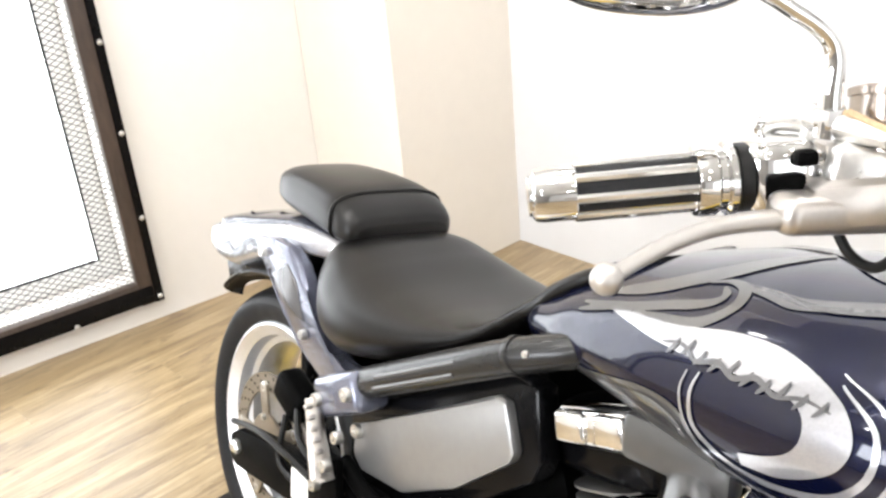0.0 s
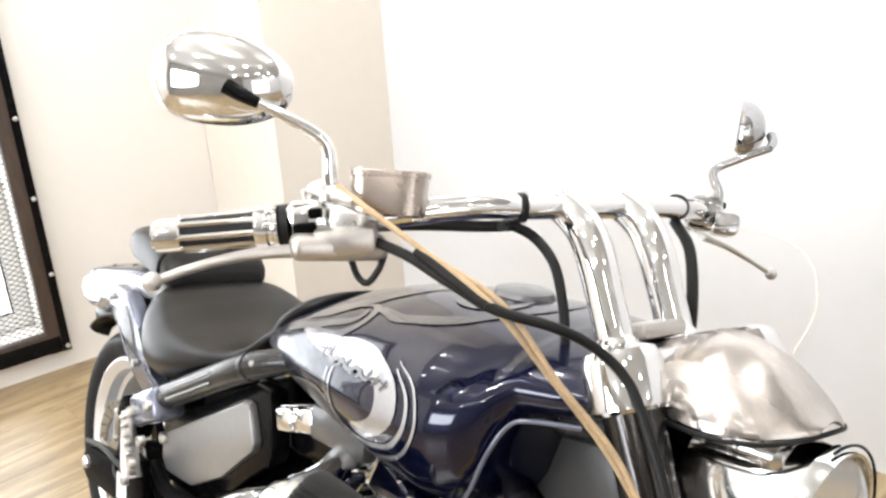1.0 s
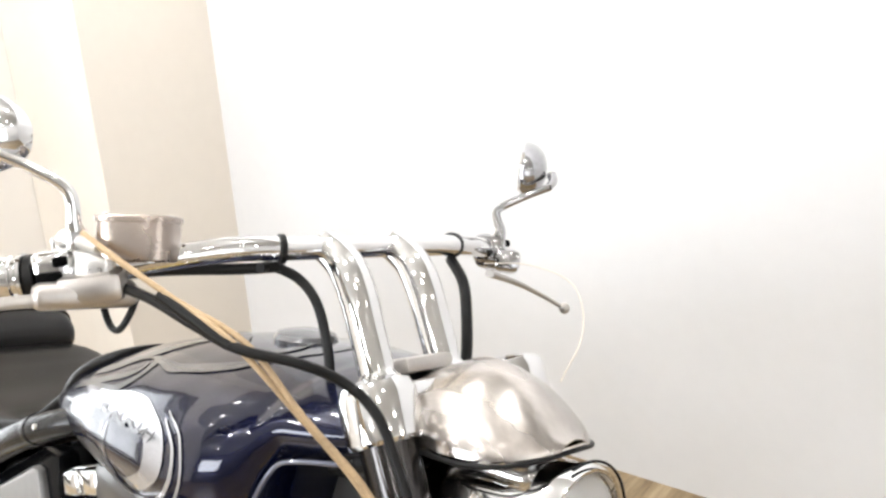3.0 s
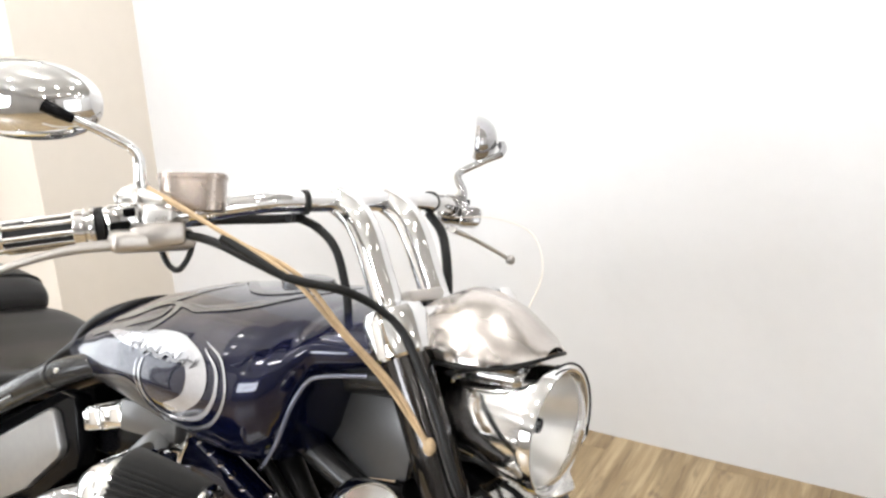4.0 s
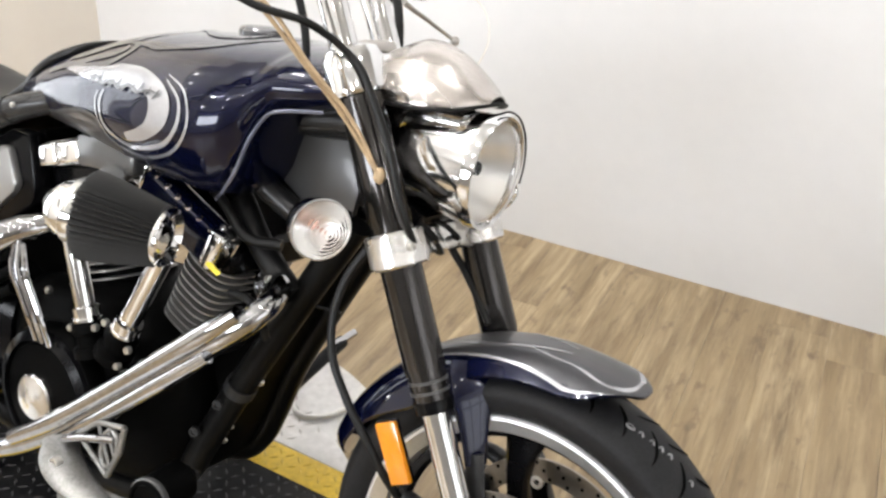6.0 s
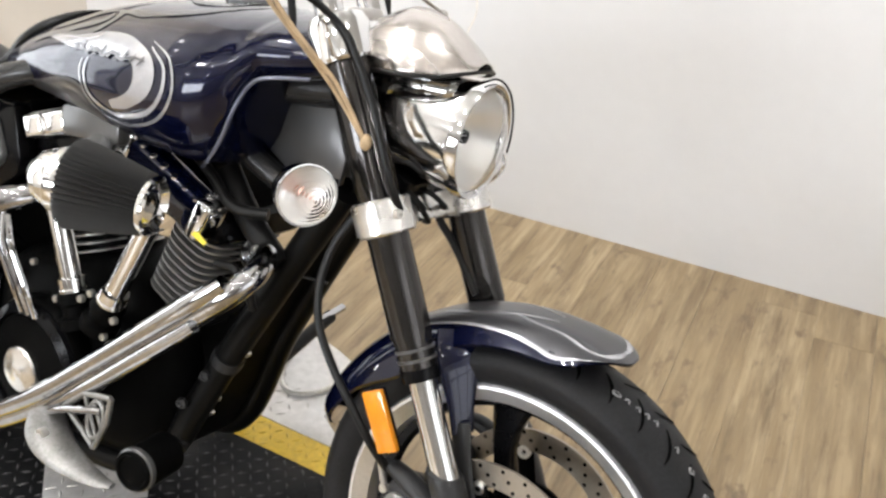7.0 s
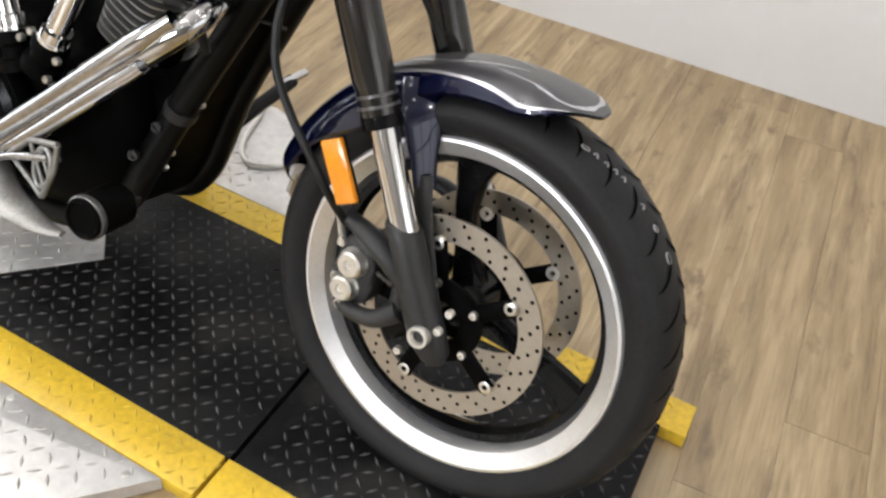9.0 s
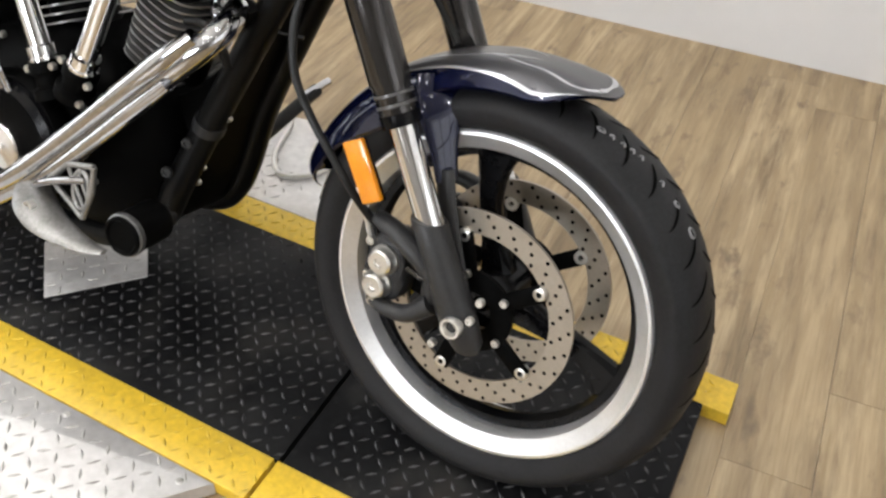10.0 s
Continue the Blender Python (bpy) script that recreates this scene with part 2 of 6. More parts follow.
# ---- mesh helpers ----
def part(name, bm, material, parent=None, label="", sharp=35.0):
    """Links a bmesh as one smooth-shaded mesh object under a thing or part."""
    bmesh.ops.recalc_face_normals(bm, faces=bm.faces)
    me = bpy.data.meshes.new(name)
    bm.to_mesh(me)
    bm.free()
    return link(name, me, material, parent, label, sharp)


def link(name, me, material, parent=None, label="", sharp=35.0):
    for mt in material if isinstance(material, (list, tuple)) else (material,):
        me.materials.append(mt)
    me.polygons.foreach_set("use_smooth", [True] * len(me.polygons))
    me.set_sharp_from_angle(angle=radians(sharp))
    ob = new(name, me)
    ob.parent = parent
    if label:
        tagged(ob, label)
    return ob


def empty(name, place=(0, 0, 0), parent=None):
    ob = new(name)
    ob.empty_display_size = 0.05
    ob.location = place
    ob.parent = parent
    return ob


def skin(bm, rings, closed=True, caps=True, loop=False):
    """Faces between rings of points; closed: each ring is a loop; loop: the last ring joins the first."""
    rows = [[bm.verts.new(p) for p in ring] for ring in rings]
    n = len(rows[0])
    pairs = list(zip(rows, rows[1:])) + ([(rows[-1], rows[0])] if loop else [])
    for a, b in pairs:
        for i in range(n if closed else n - 1):
            j = (i + 1) % n
            bm.faces.new((a[i], a[j], b[j], b[i]))
    if caps and closed and not loop:
        bm.faces.new(rows[0][::-1])
        bm.faces.new(rows[-1])
    return rows


def spline(pts, per=6):
    """Catmull-Rom through points of any dimension."""
    p = [np.array(q, float) for q in pts]
    p = [2 * p[0] - p[1]] + p + [2 * p[-1] - p[-2]]
    out = []
    for i in range(1, len(p) - 2):
        for k in range(per):
            t = k / per
            out.append(0.5 * (2 * p[i] + (p[i + 1] - p[i - 1]) * t + (2 * p[i - 1] - 5 * p[i] + 4 * p[i + 1] - p[i + 2]) * t * t + (3 * p[i] - p[i - 1] - 3 * p[i + 1] + p[i + 2]) * t**3))
    out.append(p[-2])
    return out


def sweep(bm, pts, radius, seg=12, per=6, flat=1.0, smooth=True):
    """A tube along points; radius a number or one per point; flat squeezes it across."""
    rad = [radius] * len(pts) if np.isscalar(radius) else list(radius)
    q = [(*p, r) for p, r in zip(pts, rad)]
    q = spline(q, per) if smooth and len(q) > 2 else [np.array(k, float) for k in q]
    side = None
    rings = []
    for i, a in enumerate(q):
        d = Vector(q[min(i + 1, len(q) - 1)][:3] - q[max(i - 1, 0)][:3]).normalized()
        if side is None:
            side = d.cross(Vector((0, 0, 1))) if abs(d.z) < 0.95 else d.cross(Vector((0, 1, 0)))
        side = (side - d * side.dot(d)).normalized()
        up = side.cross(d)
        rings.append([Vector(a[:3]) + float(a[3]) * (math.cos(w) * side + flat * math.sin(w) * up) for w in (2 * math.pi * k / seg for k in range(seg))])
    skin(bm, rings)
    return bm


def tube(pts, radius, seg=12, per=6, flat=1.0, smooth=True):
    return sweep(bmesh.new(), pts, radius, seg, per, flat, smooth)


def frame_of(axis):
    z = Vector(axis).normalized()
    x = z.cross(Vector((0, 1, 0)))
    if x.length < 0.1:
        x = Vector((1, 0, 0))
    x.normalize()
    return x, z.cross(x), z


def lathe(profile, place=(0, 0, 0), axis=(0, 0, 1), seg=48, bm=None, loop=False, caps=False):
    """Turns (radius, height) round an axis through place."""
    bm = bm or bmesh.new()
    x, y, z = frame_of(axis)
    o = Vector(place)
    rings = [[o + z * h + r * (math.cos(w) * x + math.sin(w) * y) for w in (2 * math.pi * k / seg for k in range(seg))] for r, h in profile]
    skin(bm, rings, caps=caps, loop=loop)
    return bm


def rod(a, b, r, seg=16, bevel=0.0, r2=None):
    """A round bar from a to b with bevelled ends."""
    a, b = Vector(a), Vector(b)
    n = (b - a).length
    r2 = r if r2 is None else r2
    e = bevel or min(r, r2) * 0.12
    return lathe([(0.0005, 0), (r - e, 0), (r, e), (r2, n - e), (r2 - e, n), (0.0005, n)], a, b - a, seg, caps=True)


def box(sx, sy, sz, bevel=0.003, m=None, bm=None, seg=2):
    bm2 = bmesh.new()
    bmesh.ops.create_cube(bm2, size=1, matrix=Matrix.Diagonal((sx, sy, sz, 1)))
    if bevel:
        bmesh.ops.bevel(bm2, geom=bm2.edges[:], offset=bevel, segments=seg, affect="EDGES", profile=0.5)
    if m is not None:
        bmesh.ops.transform(bm2, matrix=m, verts=bm2.verts)
    return bm2


def prism(outline, z0, z1, bevel=0.0, m=None):
    """A flat outline (x, y) raised from z0 to z1, then moved by m."""
    bm = bmesh.new()
    lo = [bm.verts.new((x, y, z0)) for x, y in outline]
    hi = [bm.verts.new((x, y, z1)) for x, y in outline]
    n = len(outline)
    bm.faces.new(lo[::-1])
    bm.faces.new(hi)
    for i in range(n):
        bm.faces.new((lo[i], lo[(i + 1) % n], hi[(i + 1) % n], hi[i]))
    if bevel:
        bmesh.ops.bevel(bm, geom=bm.edges[:], offset=bevel, segments=2, affect="EDGES", profile=0.5)
    if m is not None:
        bmesh.ops.transform(bm, matrix=m, verts=bm.verts)
    return bm


def join(*bms):
    out = bmesh.new()
    for b in bms:
        me = bpy.data.meshes.new("scratch")
        b.to_mesh(me)
        b.free()
        out.from_mesh(me)
        bpy.data.meshes.remove(me)
    return out


SIDE = Matrix(((1, 0, 0, 0), (0, 0, -1, 0), (0, 1, 0, 0), (0, 0, 0, 1)))  # (x, y, z) -> (x, -z, y): outlines drawn in the x-z plane

# ---- the room ----
FLOOR = -0.03


def wall(name, a, b, z0, z1, thick, material, label):
    """A wall whose inner face runs from a to b (seen with a on its left), thickness behind it."""
    a, b = Vector((*a, 0)), Vector((*b, 0))
    d = (b - a).normalized()
    back = Vector((-d.y, d.x, 0)) * thick
    bm = bmesh.new()
    skin(bm, [[p + Vector((0, 0, z)) for p in (a, b, b + back, a + back)] for z in (z0, z1)])
    return tagged(part(name, bm, material), label, "wall", kind="structure")


# corners of the room, and the pilaster in the corner
C_FAR = (-3.0, 1.372)
C_RIGHT = (4.2, 2.053)
C_BACK = (4.6, -5.0)
Z0, Z1 = FLOOR, CEIL
wall("wall_north", C_FAR, C_RIGHT, Z0, Z1, 0.15, M["wall"], "plain white painted wall behind the motorcycle")
# unseen east wall with a wide opening for added glazing
EA, EB = Vector((*C_RIGHT, 0)), Vector((*C_BACK, 0))
for f0, f1, za, zb in ((0.0, 0.33, Z0, Z1), (0.72, 1.0, Z0, Z1), (0.33, 0.72, 2.30, Z1), (0.33, 0.72, Z0, 0.30)):
    wall("wall_east", EA.lerp(EB, f0).xy, EA.lerp(EB, f1).xy, za, zb, 0.15, M["wall"], "plain white end wall of the shop")
east_mid = EA.lerp(EB, 0.525)
glazing = empty("added_window_east", (east_mid.x + 0.06, east_mid.y, 1.30))
glazing.rotation_euler = (0, 0, math.atan2((EB - EA).y, (EB - EA).x))
part("pane", box(2.73, 0.006, 1.99, 0), M["pane"], glazing, "glowing frosted pane of an added window")
for sx, sz, m in ((0.06, 1.99, pose(-0.45, -0.03, 0)), (0.06, 1.99, pose(0.45, -0.03, 0)), (2.73, 0.06, pose(0, -0.05, 0.3))):
    part("glazing_bar", box(sx, 0.03, sz, 0.004, m), M["wood"], glazing)
tagged(glazing, "added unseen glazing with dark bars at the end of the shop", "window", kind="structure")
# unseen south wall with the opening of an added window
for xa, xb, za, zb in ((4.6, 0.25, Z0, Z1), (-2.25, -2.985, Z0, Z1), (0.25, -2.25, Z0, 1.10), (0.25, -2.25, 2.42, Z1)):
    wall("wall_south", (xa, -5.0), (xb, -5.0), za, zb, 0.15, M["dim"], "pale grey wall of the shop behind the camera")
added_window = empty("added_window_south", (-1.0, -5.06, 1.76))
part("pane", box(2.49, 0.006, 1.31, 0), M["pane"], added_window, "glowing frosted pane of an added window")
for k, (sx, sz, m) in enumerate(((0.05, 1.31, pose(0, 0.025, 0)), (0.05, 1.31, pose(-1.22, 0.025, 0)), (0.05, 1.31, pose(1.22, 0.025, 0)), (2.39, 0.05, pose(0, 0.045, 0.63)), (2.39, 0.05, pose(0, 0.045, -0.63)))):
    part("glazing_bar", box(sx, 0.03, sz, 0.004, m), M["wood"], added_window)
tagged(added_window, "added unseen window with dark glazing bars behind the camera", "window", kind="structure")
# west wall with the window opening cut through it
WX = -2.985
WIN = dict(y0=-1.35, y1=0.172, z0=0.118, z1=2.2)


def west_wall():
    bm = bmesh.new()
    x0, x1 = WX, WX - 0.15
    for ya, yb, za, zb in ((-5.0, WIN["y0"], Z0, Z1), (WIN["y1"], 1.40, Z0, Z1), (WIN["y0"], WIN["y1"], Z0, WIN["z0"]), (WIN["y0"], WIN["y1"], WIN["z1"], Z1)):
        skin(bm, [[Vector((x, y, z)) for x, y in ((x0, ya), (x0, yb), (x1, yb), (x1, ya))] for z in (za, zb)])
    seen = {}
    for f in bm.faces:
        seen.setdefault(tuple(round(c, 3) for c in f.calc_center_median()), []).append(f)
    bmesh.ops.delete(bm, geom=[f for fs in seen.values() if len(fs) > 1 for f in fs], context="FACES")
    return tagged(part("wall_west", bm, M["cream"]), "cream painted wall with a mesh-covered window", "wall", kind="structure")


west_wall()
bm = bmesh.new()
skin(bm, [[(x, y, z) for x, y in ((-2.98, 0.872), (-2.520, 0.915), (-2.568, 1.416), (-2.98, 1.377))] for z in (Z0, Z1)])
tagged(part("pilaster", bm, M["tan"]), "tan painted pilaster in the corner of the room", "pilaster", kind="structure")
bm = box(8.0, 7.6, 0.12, 0, pose(0.8, -1.6, CEIL + 0.06))
tagged(part("ceiling", bm, M["ceiling"]), "plain white ceiling with round lamps", "ceiling", kind="structure")
bm = box(8.0, 7.6, 0.1, 0, pose(0.8, -1.6, FLOOR - 0.056))
floor = tagged(part("floor", bm, M["gap"]), "oak-look vinyl plank floor with dark joints", "floor", kind="structure")


def ceiling_lamp(x, y):
    """A bare bulb in a small ceiling holder."""
    lamp = empty("ceiling_lamp", (x, y, CEIL))
    part("holder", lathe([(0.0005, 0.0), (0.055, 0.0), (0.055, -0.014), (0.030, -0.030), (0.024, -0.060), (0.0005, -0.060)], seg=28), M["trim"], lamp)
    bulb_ = part("bulb", lathe([(0.014, -0.060), (0.020, -0.075), (0.036, -0.105), (0.044, -0.132), (0.040, -0.158), (0.024, -0.174), (0.0005, -0.178)], seg=24), M["lamp_face"], lamp, "bright round bulb")
    bulb_.visible_shadow = False
    tagged(lamp, "bare round bulb in a white ceiling holder, switched on", "lamp", "ceiling lamps")


for lx, ly, watts in LAMPS:
    ceiling_lamp(lx, ly)


def window():
    """Dark wood frame with bolts, an expanded metal mesh, and a bright pane in a pale sash set back behind it."""
    w = empty("window_1", (WX, (WIN["y0"] + WIN["y1"]) / 2, (WIN["z0"] + WIN["z1"]) / 2))
    hy, hz = (WIN["y1"] - WIN["y0"]) / 2, (WIN["z1"] - WIN["z0"]) / 2
    fw, d = 0.073, 0.035
    for name, m, sy, sz in (
        ("stile", pose(d / 2 + 0.002, hy + fw / 2 - 0.005, 0), fw, 2 * hz + 2 * fw),
        ("stile", pose(d / 2 + 0.002, -hy - fw / 2 + 0.005, 0), fw, 2 * hz + 2 * fw),
        ("rail", pose(d / 2 + 0.002, 0, hz + fw / 2 - 0.005), 2 * hy + 0.009, fw),
        ("rail", pose(d / 2 + 0.002, 0, -hz - fw / 2 + 0.005), 2 * hy + 0.009, fw),
    ):
        part(name, box(d, sy, sz, 0.004, m), M["wood"], w, "dark stained rough wooden frame piece")
    for name, m, sy, sz in (
        ("steel_edge", pose(d + 0.004, hy + fw - 0.019, 0), 0.026, 2 * hz + 2 * fw - 0.004),
        ("steel_edge", pose(d + 0.004, -0.002, -hz - fw + 0.034), 2 * hy + 0.080, 0.054),
    ):
        part(name, box(0.006, sy, sz, 0.001, m), M["black"], w, "black steel edging strip")
    part("pane", box(0.006, 2 * hy - 0.11, 2 * hz - 0.11, 0, pose(-0.135, 0, 0)), M["bright_pane"], w, "bright daylit glass pane")
    for m, sy, sz in ((pose(-0.125, hy - 0.03, 0), 0.056, 2 * hz - 0.004), (pose(-0.125, -hy + 0.03, 0), 0.056, 2 * hz - 0.004), (pose(-0.125, 0, hz - 0.03), 2 * hy - 0.118, 0.056), (pose(-0.125, 0, -hz + 0.03), 2 * hy - 0.118, 0.056)):
        part("sash", box(0.034, sy, sz, 0.004, m), M["trim"], w, "pale painted sash")
    for m, sy, sz in ((pose(-0.118, hy - 0.062, 0), 0.007, 2 * hz - 0.12), (pose(-0.118, 0, -hz + 0.062), 2 * hy - 0.14, 0.007)):
        part("glazing_seal", box(0.012, sy, sz, 0.002, m), M["hose"], w)
    # bolts along the frame
    head = [(0.0005, 0.005), (0.004, 0.0046), (0.0075, 0.002), (0.0085, 0.0)]
    for k in range(9):
        part("bolt", lathe(head, (d + 0.007, hy + fw - 0.017, -hz - fw + 0.019 + k * 0.268), (1, 0, 0), 14), M["zinc"], w)
    for k in range(1, 6):
        part("bolt", lathe(head, (d + 0.007, hy + fw - 0.017 - k * 0.265, -hz - fw + 0.012), (1, 0, 0), 14), M["zinc"], w)
    # expanded mesh: zigzag strands
    py, pz, r = 0.031, 0.0092, 0.00125
    nz, ny = int(2 * hz / pz), int(2 * hy / py)
    verts, faces = [], []

    def strand(a, b):
        a, b = Vector(a), Vector(b)
        dd = (b - a).normalized()
        s = Vector((0, -dd.z, dd.y)) * r
        n = Vector((r, 0, 0))
        k = len(verts)
        for p in (a, b):
            verts.extend([p - s, p + n, p + s])
        faces.extend([(k, k + 1, k + 4, k + 3), (k + 1, k + 2, k + 5, k + 4)])

    for j in range(nz):
        z0 = -hz + j * pz
        for i in range(ny + 1):
            y0 = -hy + i * py + (py / 2 if j % 2 else 0)
            for s in (-1, 1):
                y1 = y0 + s * py / 2
                if -hy <= y0 <= hy and -hy <= y1 <= hy:
                    strand((0.0, y0, z0), (0.0, y1, z0 + pz))
    me = bpy.data.meshes.new("mesh_screen")
    me.from_pydata([tuple(v) for v in verts], [], faces)
    tagged(link("mesh_screen", me, M["mesh"], w), "expanded metal mesh screen", kind="stuff")
    tagged(w, "bright window behind metal mesh in a dark bolted wooden frame", "window", kind="structure")


window()


# ---- the lift deck ----
DB = 0.053  # the deck's lines run as y = c + DB * x


def deck_y(c, x):
    return c + DB * x


def strip(name, c0, c1, x0, x1, top, thick, material, parent, label=""):
    out = [(x0, deck_y(c0, x0)), (x1, deck_y(c0, x1)), (x1 - 0.10 * (c1 - c0), deck_y(c1, x1)), (x0 - 0.10 * (c1 - c0), deck_y(c1, x0))]
    return part(name, prism(out, top - thick, top, 0.0015), material, parent, label)


def lozenges(name, inside, x0, x1, y0, y1, top, material, parent, step=0.0285):
    """Raised tread lozenges, turned two ways in turn."""
    verts, faces = [], []
    L, Wd, h = step * 0.44, step * 0.11, 0.0017
    i = 0
    x = x0
    while x < x1:
        j = 0
        y = y0
        while y < y1:
            if inside(x, y):
                a = radians(45 if (i + j) % 2 else -45) + 0.05 + 0.12 * math.sin(i * 12.9 + j * 78.2)
                c, s = math.cos(a), math.sin(a)
                k = len(verts)
                for u, v, z in ((-L, 0, 0), (0, -Wd, 0), (L, 0, 0), (0, Wd, 0), (-L * 0.55, 0, h), (L * 0.55, 0, h)):
                    verts.append((x + c * u - s * v, y + s * u + c * v, top + z))
                faces.extend([(k, k + 1, k + 5, k + 4), (k + 1, k + 2, k + 5), (k + 2, k + 3, k + 4, k + 5), (k + 3, k, k + 4)])
            j += 1
            y += step
        i += 1
        x += step
    me = bpy.data.meshes.new(name)
    me.from_pydata(verts, [], faces)
    return tagged(link(name, me, material, parent), kind="stuff")


NO, NI, FI, FO = -0.236, -0.153, 0.304, 0.381
XE, XB = 0.338, -1.955
SLOT0, SLOT1 = -0.2440, -0.2365


def lift_deck():
    deck = empty("lift_deck", (0, 0, FLOOR))

    def up(ob):
        ob.location.z = -FLOOR
        return ob

    for x0, x1 in ((XB, SLOT0), (SLOT1, XE)):
        up(strip("tread_plate", NI, FI, x0, x1, 0, 0.029, M["black_plate"], deck, "black painted tread plate"))
        up(strip("yellow_stripe", NO, NI, x0, x1, 0.0, 0.029, M["yellow"], deck, "yellow painted edge stripe, scuffed"))
        up(strip("yellow_stripe", FI, FO, x0, x1, 0.0, 0.029, M["yellow"], deck, "yellow painted edge stripe, scuffed"))
    # slot bottom coloured near black, its shade put into the colour
    up(strip("slot_floor", NO, FO, SLOT0 - 0.01, SLOT1 + 0.01, -0.018, 0.011, M["recess_shade"], deck, "dark slot across the deck"))

    def within(c0, c1):
        return lambda x, y: deck_y(c0, x) + 0.008 < y < deck_y(c1, x) - 0.008 and not SLOT0 - 0.02 < x + 0.1 * y < SLOT1 + 0.02 and x < XE - 0.03

    up(lozenges("tread_pattern", within(NI, FI), -1.5, XE, NI - 0.1, FI + 0.05, 0.0, M["lozenge_black"], deck, 0.0245))
    up(lozenges("tread_pattern", within(NO, NI), -1.5, XE, NO - 0.1, NI + 0.05, 0.0, M["lozenge_yellow"], deck, 0.0245))
    up(lozenges("tread_pattern", within(FI, FO), -1.5, XE, FI - 0.1, FO + 0.05, 0.0, M["lozenge_yellow"], deck, 0.0245))
    tagged(deck, "low motorcycle lift deck of black tread plate with yellow edges", "lift")
    return deck


lift_deck()


def plate(name, outline, top, thick, label, loz=True, screws=()):
    ob = empty(name, (0, 0, top - thick))
    part("sheet", prism(outline, 0, thick, 0.0015), M["steel_plate"], ob)
    if loz:
        xs, ys = [p[0] for p in outline], [p[1] for p in outline]
        n = len(outline)

        def inside(x, y):
            sgn = []
            for i in range(n):
                (ax, ay), (bx, by) = outline[i], outline[(i + 1) % n]
                sgn.append(((bx - ax) * (y - ay) - (by - ay) * (x - ax)) / math.hypot(bx - ax, by - ay))
            return all(s > 0.008 for s in sgn) or all(s < -0.008 for s in sgn)

        lozenges("tread_pattern", inside, min(xs), max(xs), min(ys), max(ys), thick, M["lozenge_steel"], ob)
    for sx, sy in screws:
        part("screw", lathe([(0.0005, 0.002), (0.005, 0.0018), (0.007, 0.0)], (sx, sy, thick), (0, 0, 1), 12), M["zinc"], ob)
    return tagged(ob, label, "steel plate")


Y = lambda c, x: deck_y(c, x)
plate("side_plate", [(-1.8, Y(NO, -1.8) - 0.002), (-0.30, Y(NO, -0.3) - 0.002), (-0.308, -0.262), (-0.36, -0.332), (-0.45, -0.44), (-0.58, -0.56), (-0.8, -0.64), (-1.7, -0.64), (-1.8, -0.58)], 0.0, 0.028,
      "bare steel tread plate wing beside the lift deck", screws=((-0.602, -0.284), (-0.349, -0.280), (-0.86, -0.30)))
plate("side_plate", [(-1.3, Y(FO, -1.3) + 0.002), (-0.50, Y(FO, -0.5) + 0.002), (-0.62, 0.42), (-0.66, 0.50), (-0.655, 0.60), (-0.74, 0.63), (-0.84, 0.655), (-0.93, 0.63), (-1.3, 0.63)], 0.0, 0.028,
      "bare steel tread plate wing beyond the lift deck")
plate("loose_plate", [(-0.989, -0.007), (-0.857, -0.118), (-0.738, 0.032), (-0.806, 0.099)], 0.0062, 0.004, "loose triangular steel tread plate lying under the motorcycle")

# ---- floor planks ----
ROOM = radians(7.5)


def planks():
    """Vinyl planks laid across the room, each one a piece of its own."""
    pw, pl = 0.152, 1.22
    c, s = math.cos(ROOM), math.sin(ROOM)
    meshes = {}

    def plank_mesh(length):
        key = round(length, 2)
        if key not in meshes:
            bm = box(pw - 0.0006, key - 0.0006, 0.005, 0.0003, seg=1)
            me = bpy.data.meshes.new("plank")
            bm.to_mesh(me)
            bm.free()
            me.materials.append(M["plank"])
            meshes[key] = me
        return meshes[key]

    rng = random.Random(4)
    far_v, far_f = [], []

    def inside(u, v):
        """Is this point of the plank grid within the walls, or under them?"""
        x, y = c * u - s * v, s * u + c * v
        return -3.06 < x < 4.6 and -5.08 < y < 1.372 + (x + 3.0) * 0.0947 + 0.08

    for i in range(-38, 42):
        u = i * pw
        v = -6.4 + rng.random() * pl - pl
        while v < 3.0:
            lo, hi = v, v + pl
            while lo < hi and not inside(u, lo):
                lo += 0.02
            while hi > lo and not inside(u, hi):
                hi -= 0.02
            if hi - lo > 0.03:
                vm = (lo + hi) / 2
                x, y = c * u - s * vm, s * u + c * vm
                if -3.3 < x < 1.9 and -2.2 < y < 2.2:
                    ob = new("plank", plank_mesh(hi - lo))
                    ob.matrix_world = pose(x, y, FLOOR - 0.0026, 0, 0, math.degrees(ROOM))
                    ob.parent = floor
                else:
                    k = len(far_v)
                    for du, w_ in ((-0.5, lo), (0.5, lo), (0.5, hi), (-0.5, hi)):
                        a_, b_ = u + du * (pw - 0.002), w_
                        far_v.append((c * a_ - s * b_, s * a_ + c * b_, FLOOR - 0.0003))
                    far_f.append((k, k + 1, k + 2, k + 3))
            v += pl
    me = bpy.data.meshes.new("distant_planks")
    me.from_pydata(far_v, [], far_f)
    tagged(link("distant_planks", me, M["plank"], floor), kind="stuff")

# ---- the motorcycle: x forwards, y to its left, z up, leaning on its side stand ----
LEANING = 14.13
bike = empty("motorcycle", (0, 0.004, 0.002))
bike.rotation_euler = (radians(-LEANING), 0, 0)
tagged(bike, "navy cruiser motorcycle with silver flames leaning on its side stand", "motorcycle")


def interp(xs, ys, x):
    return float(np.interp(x, xs, ys))


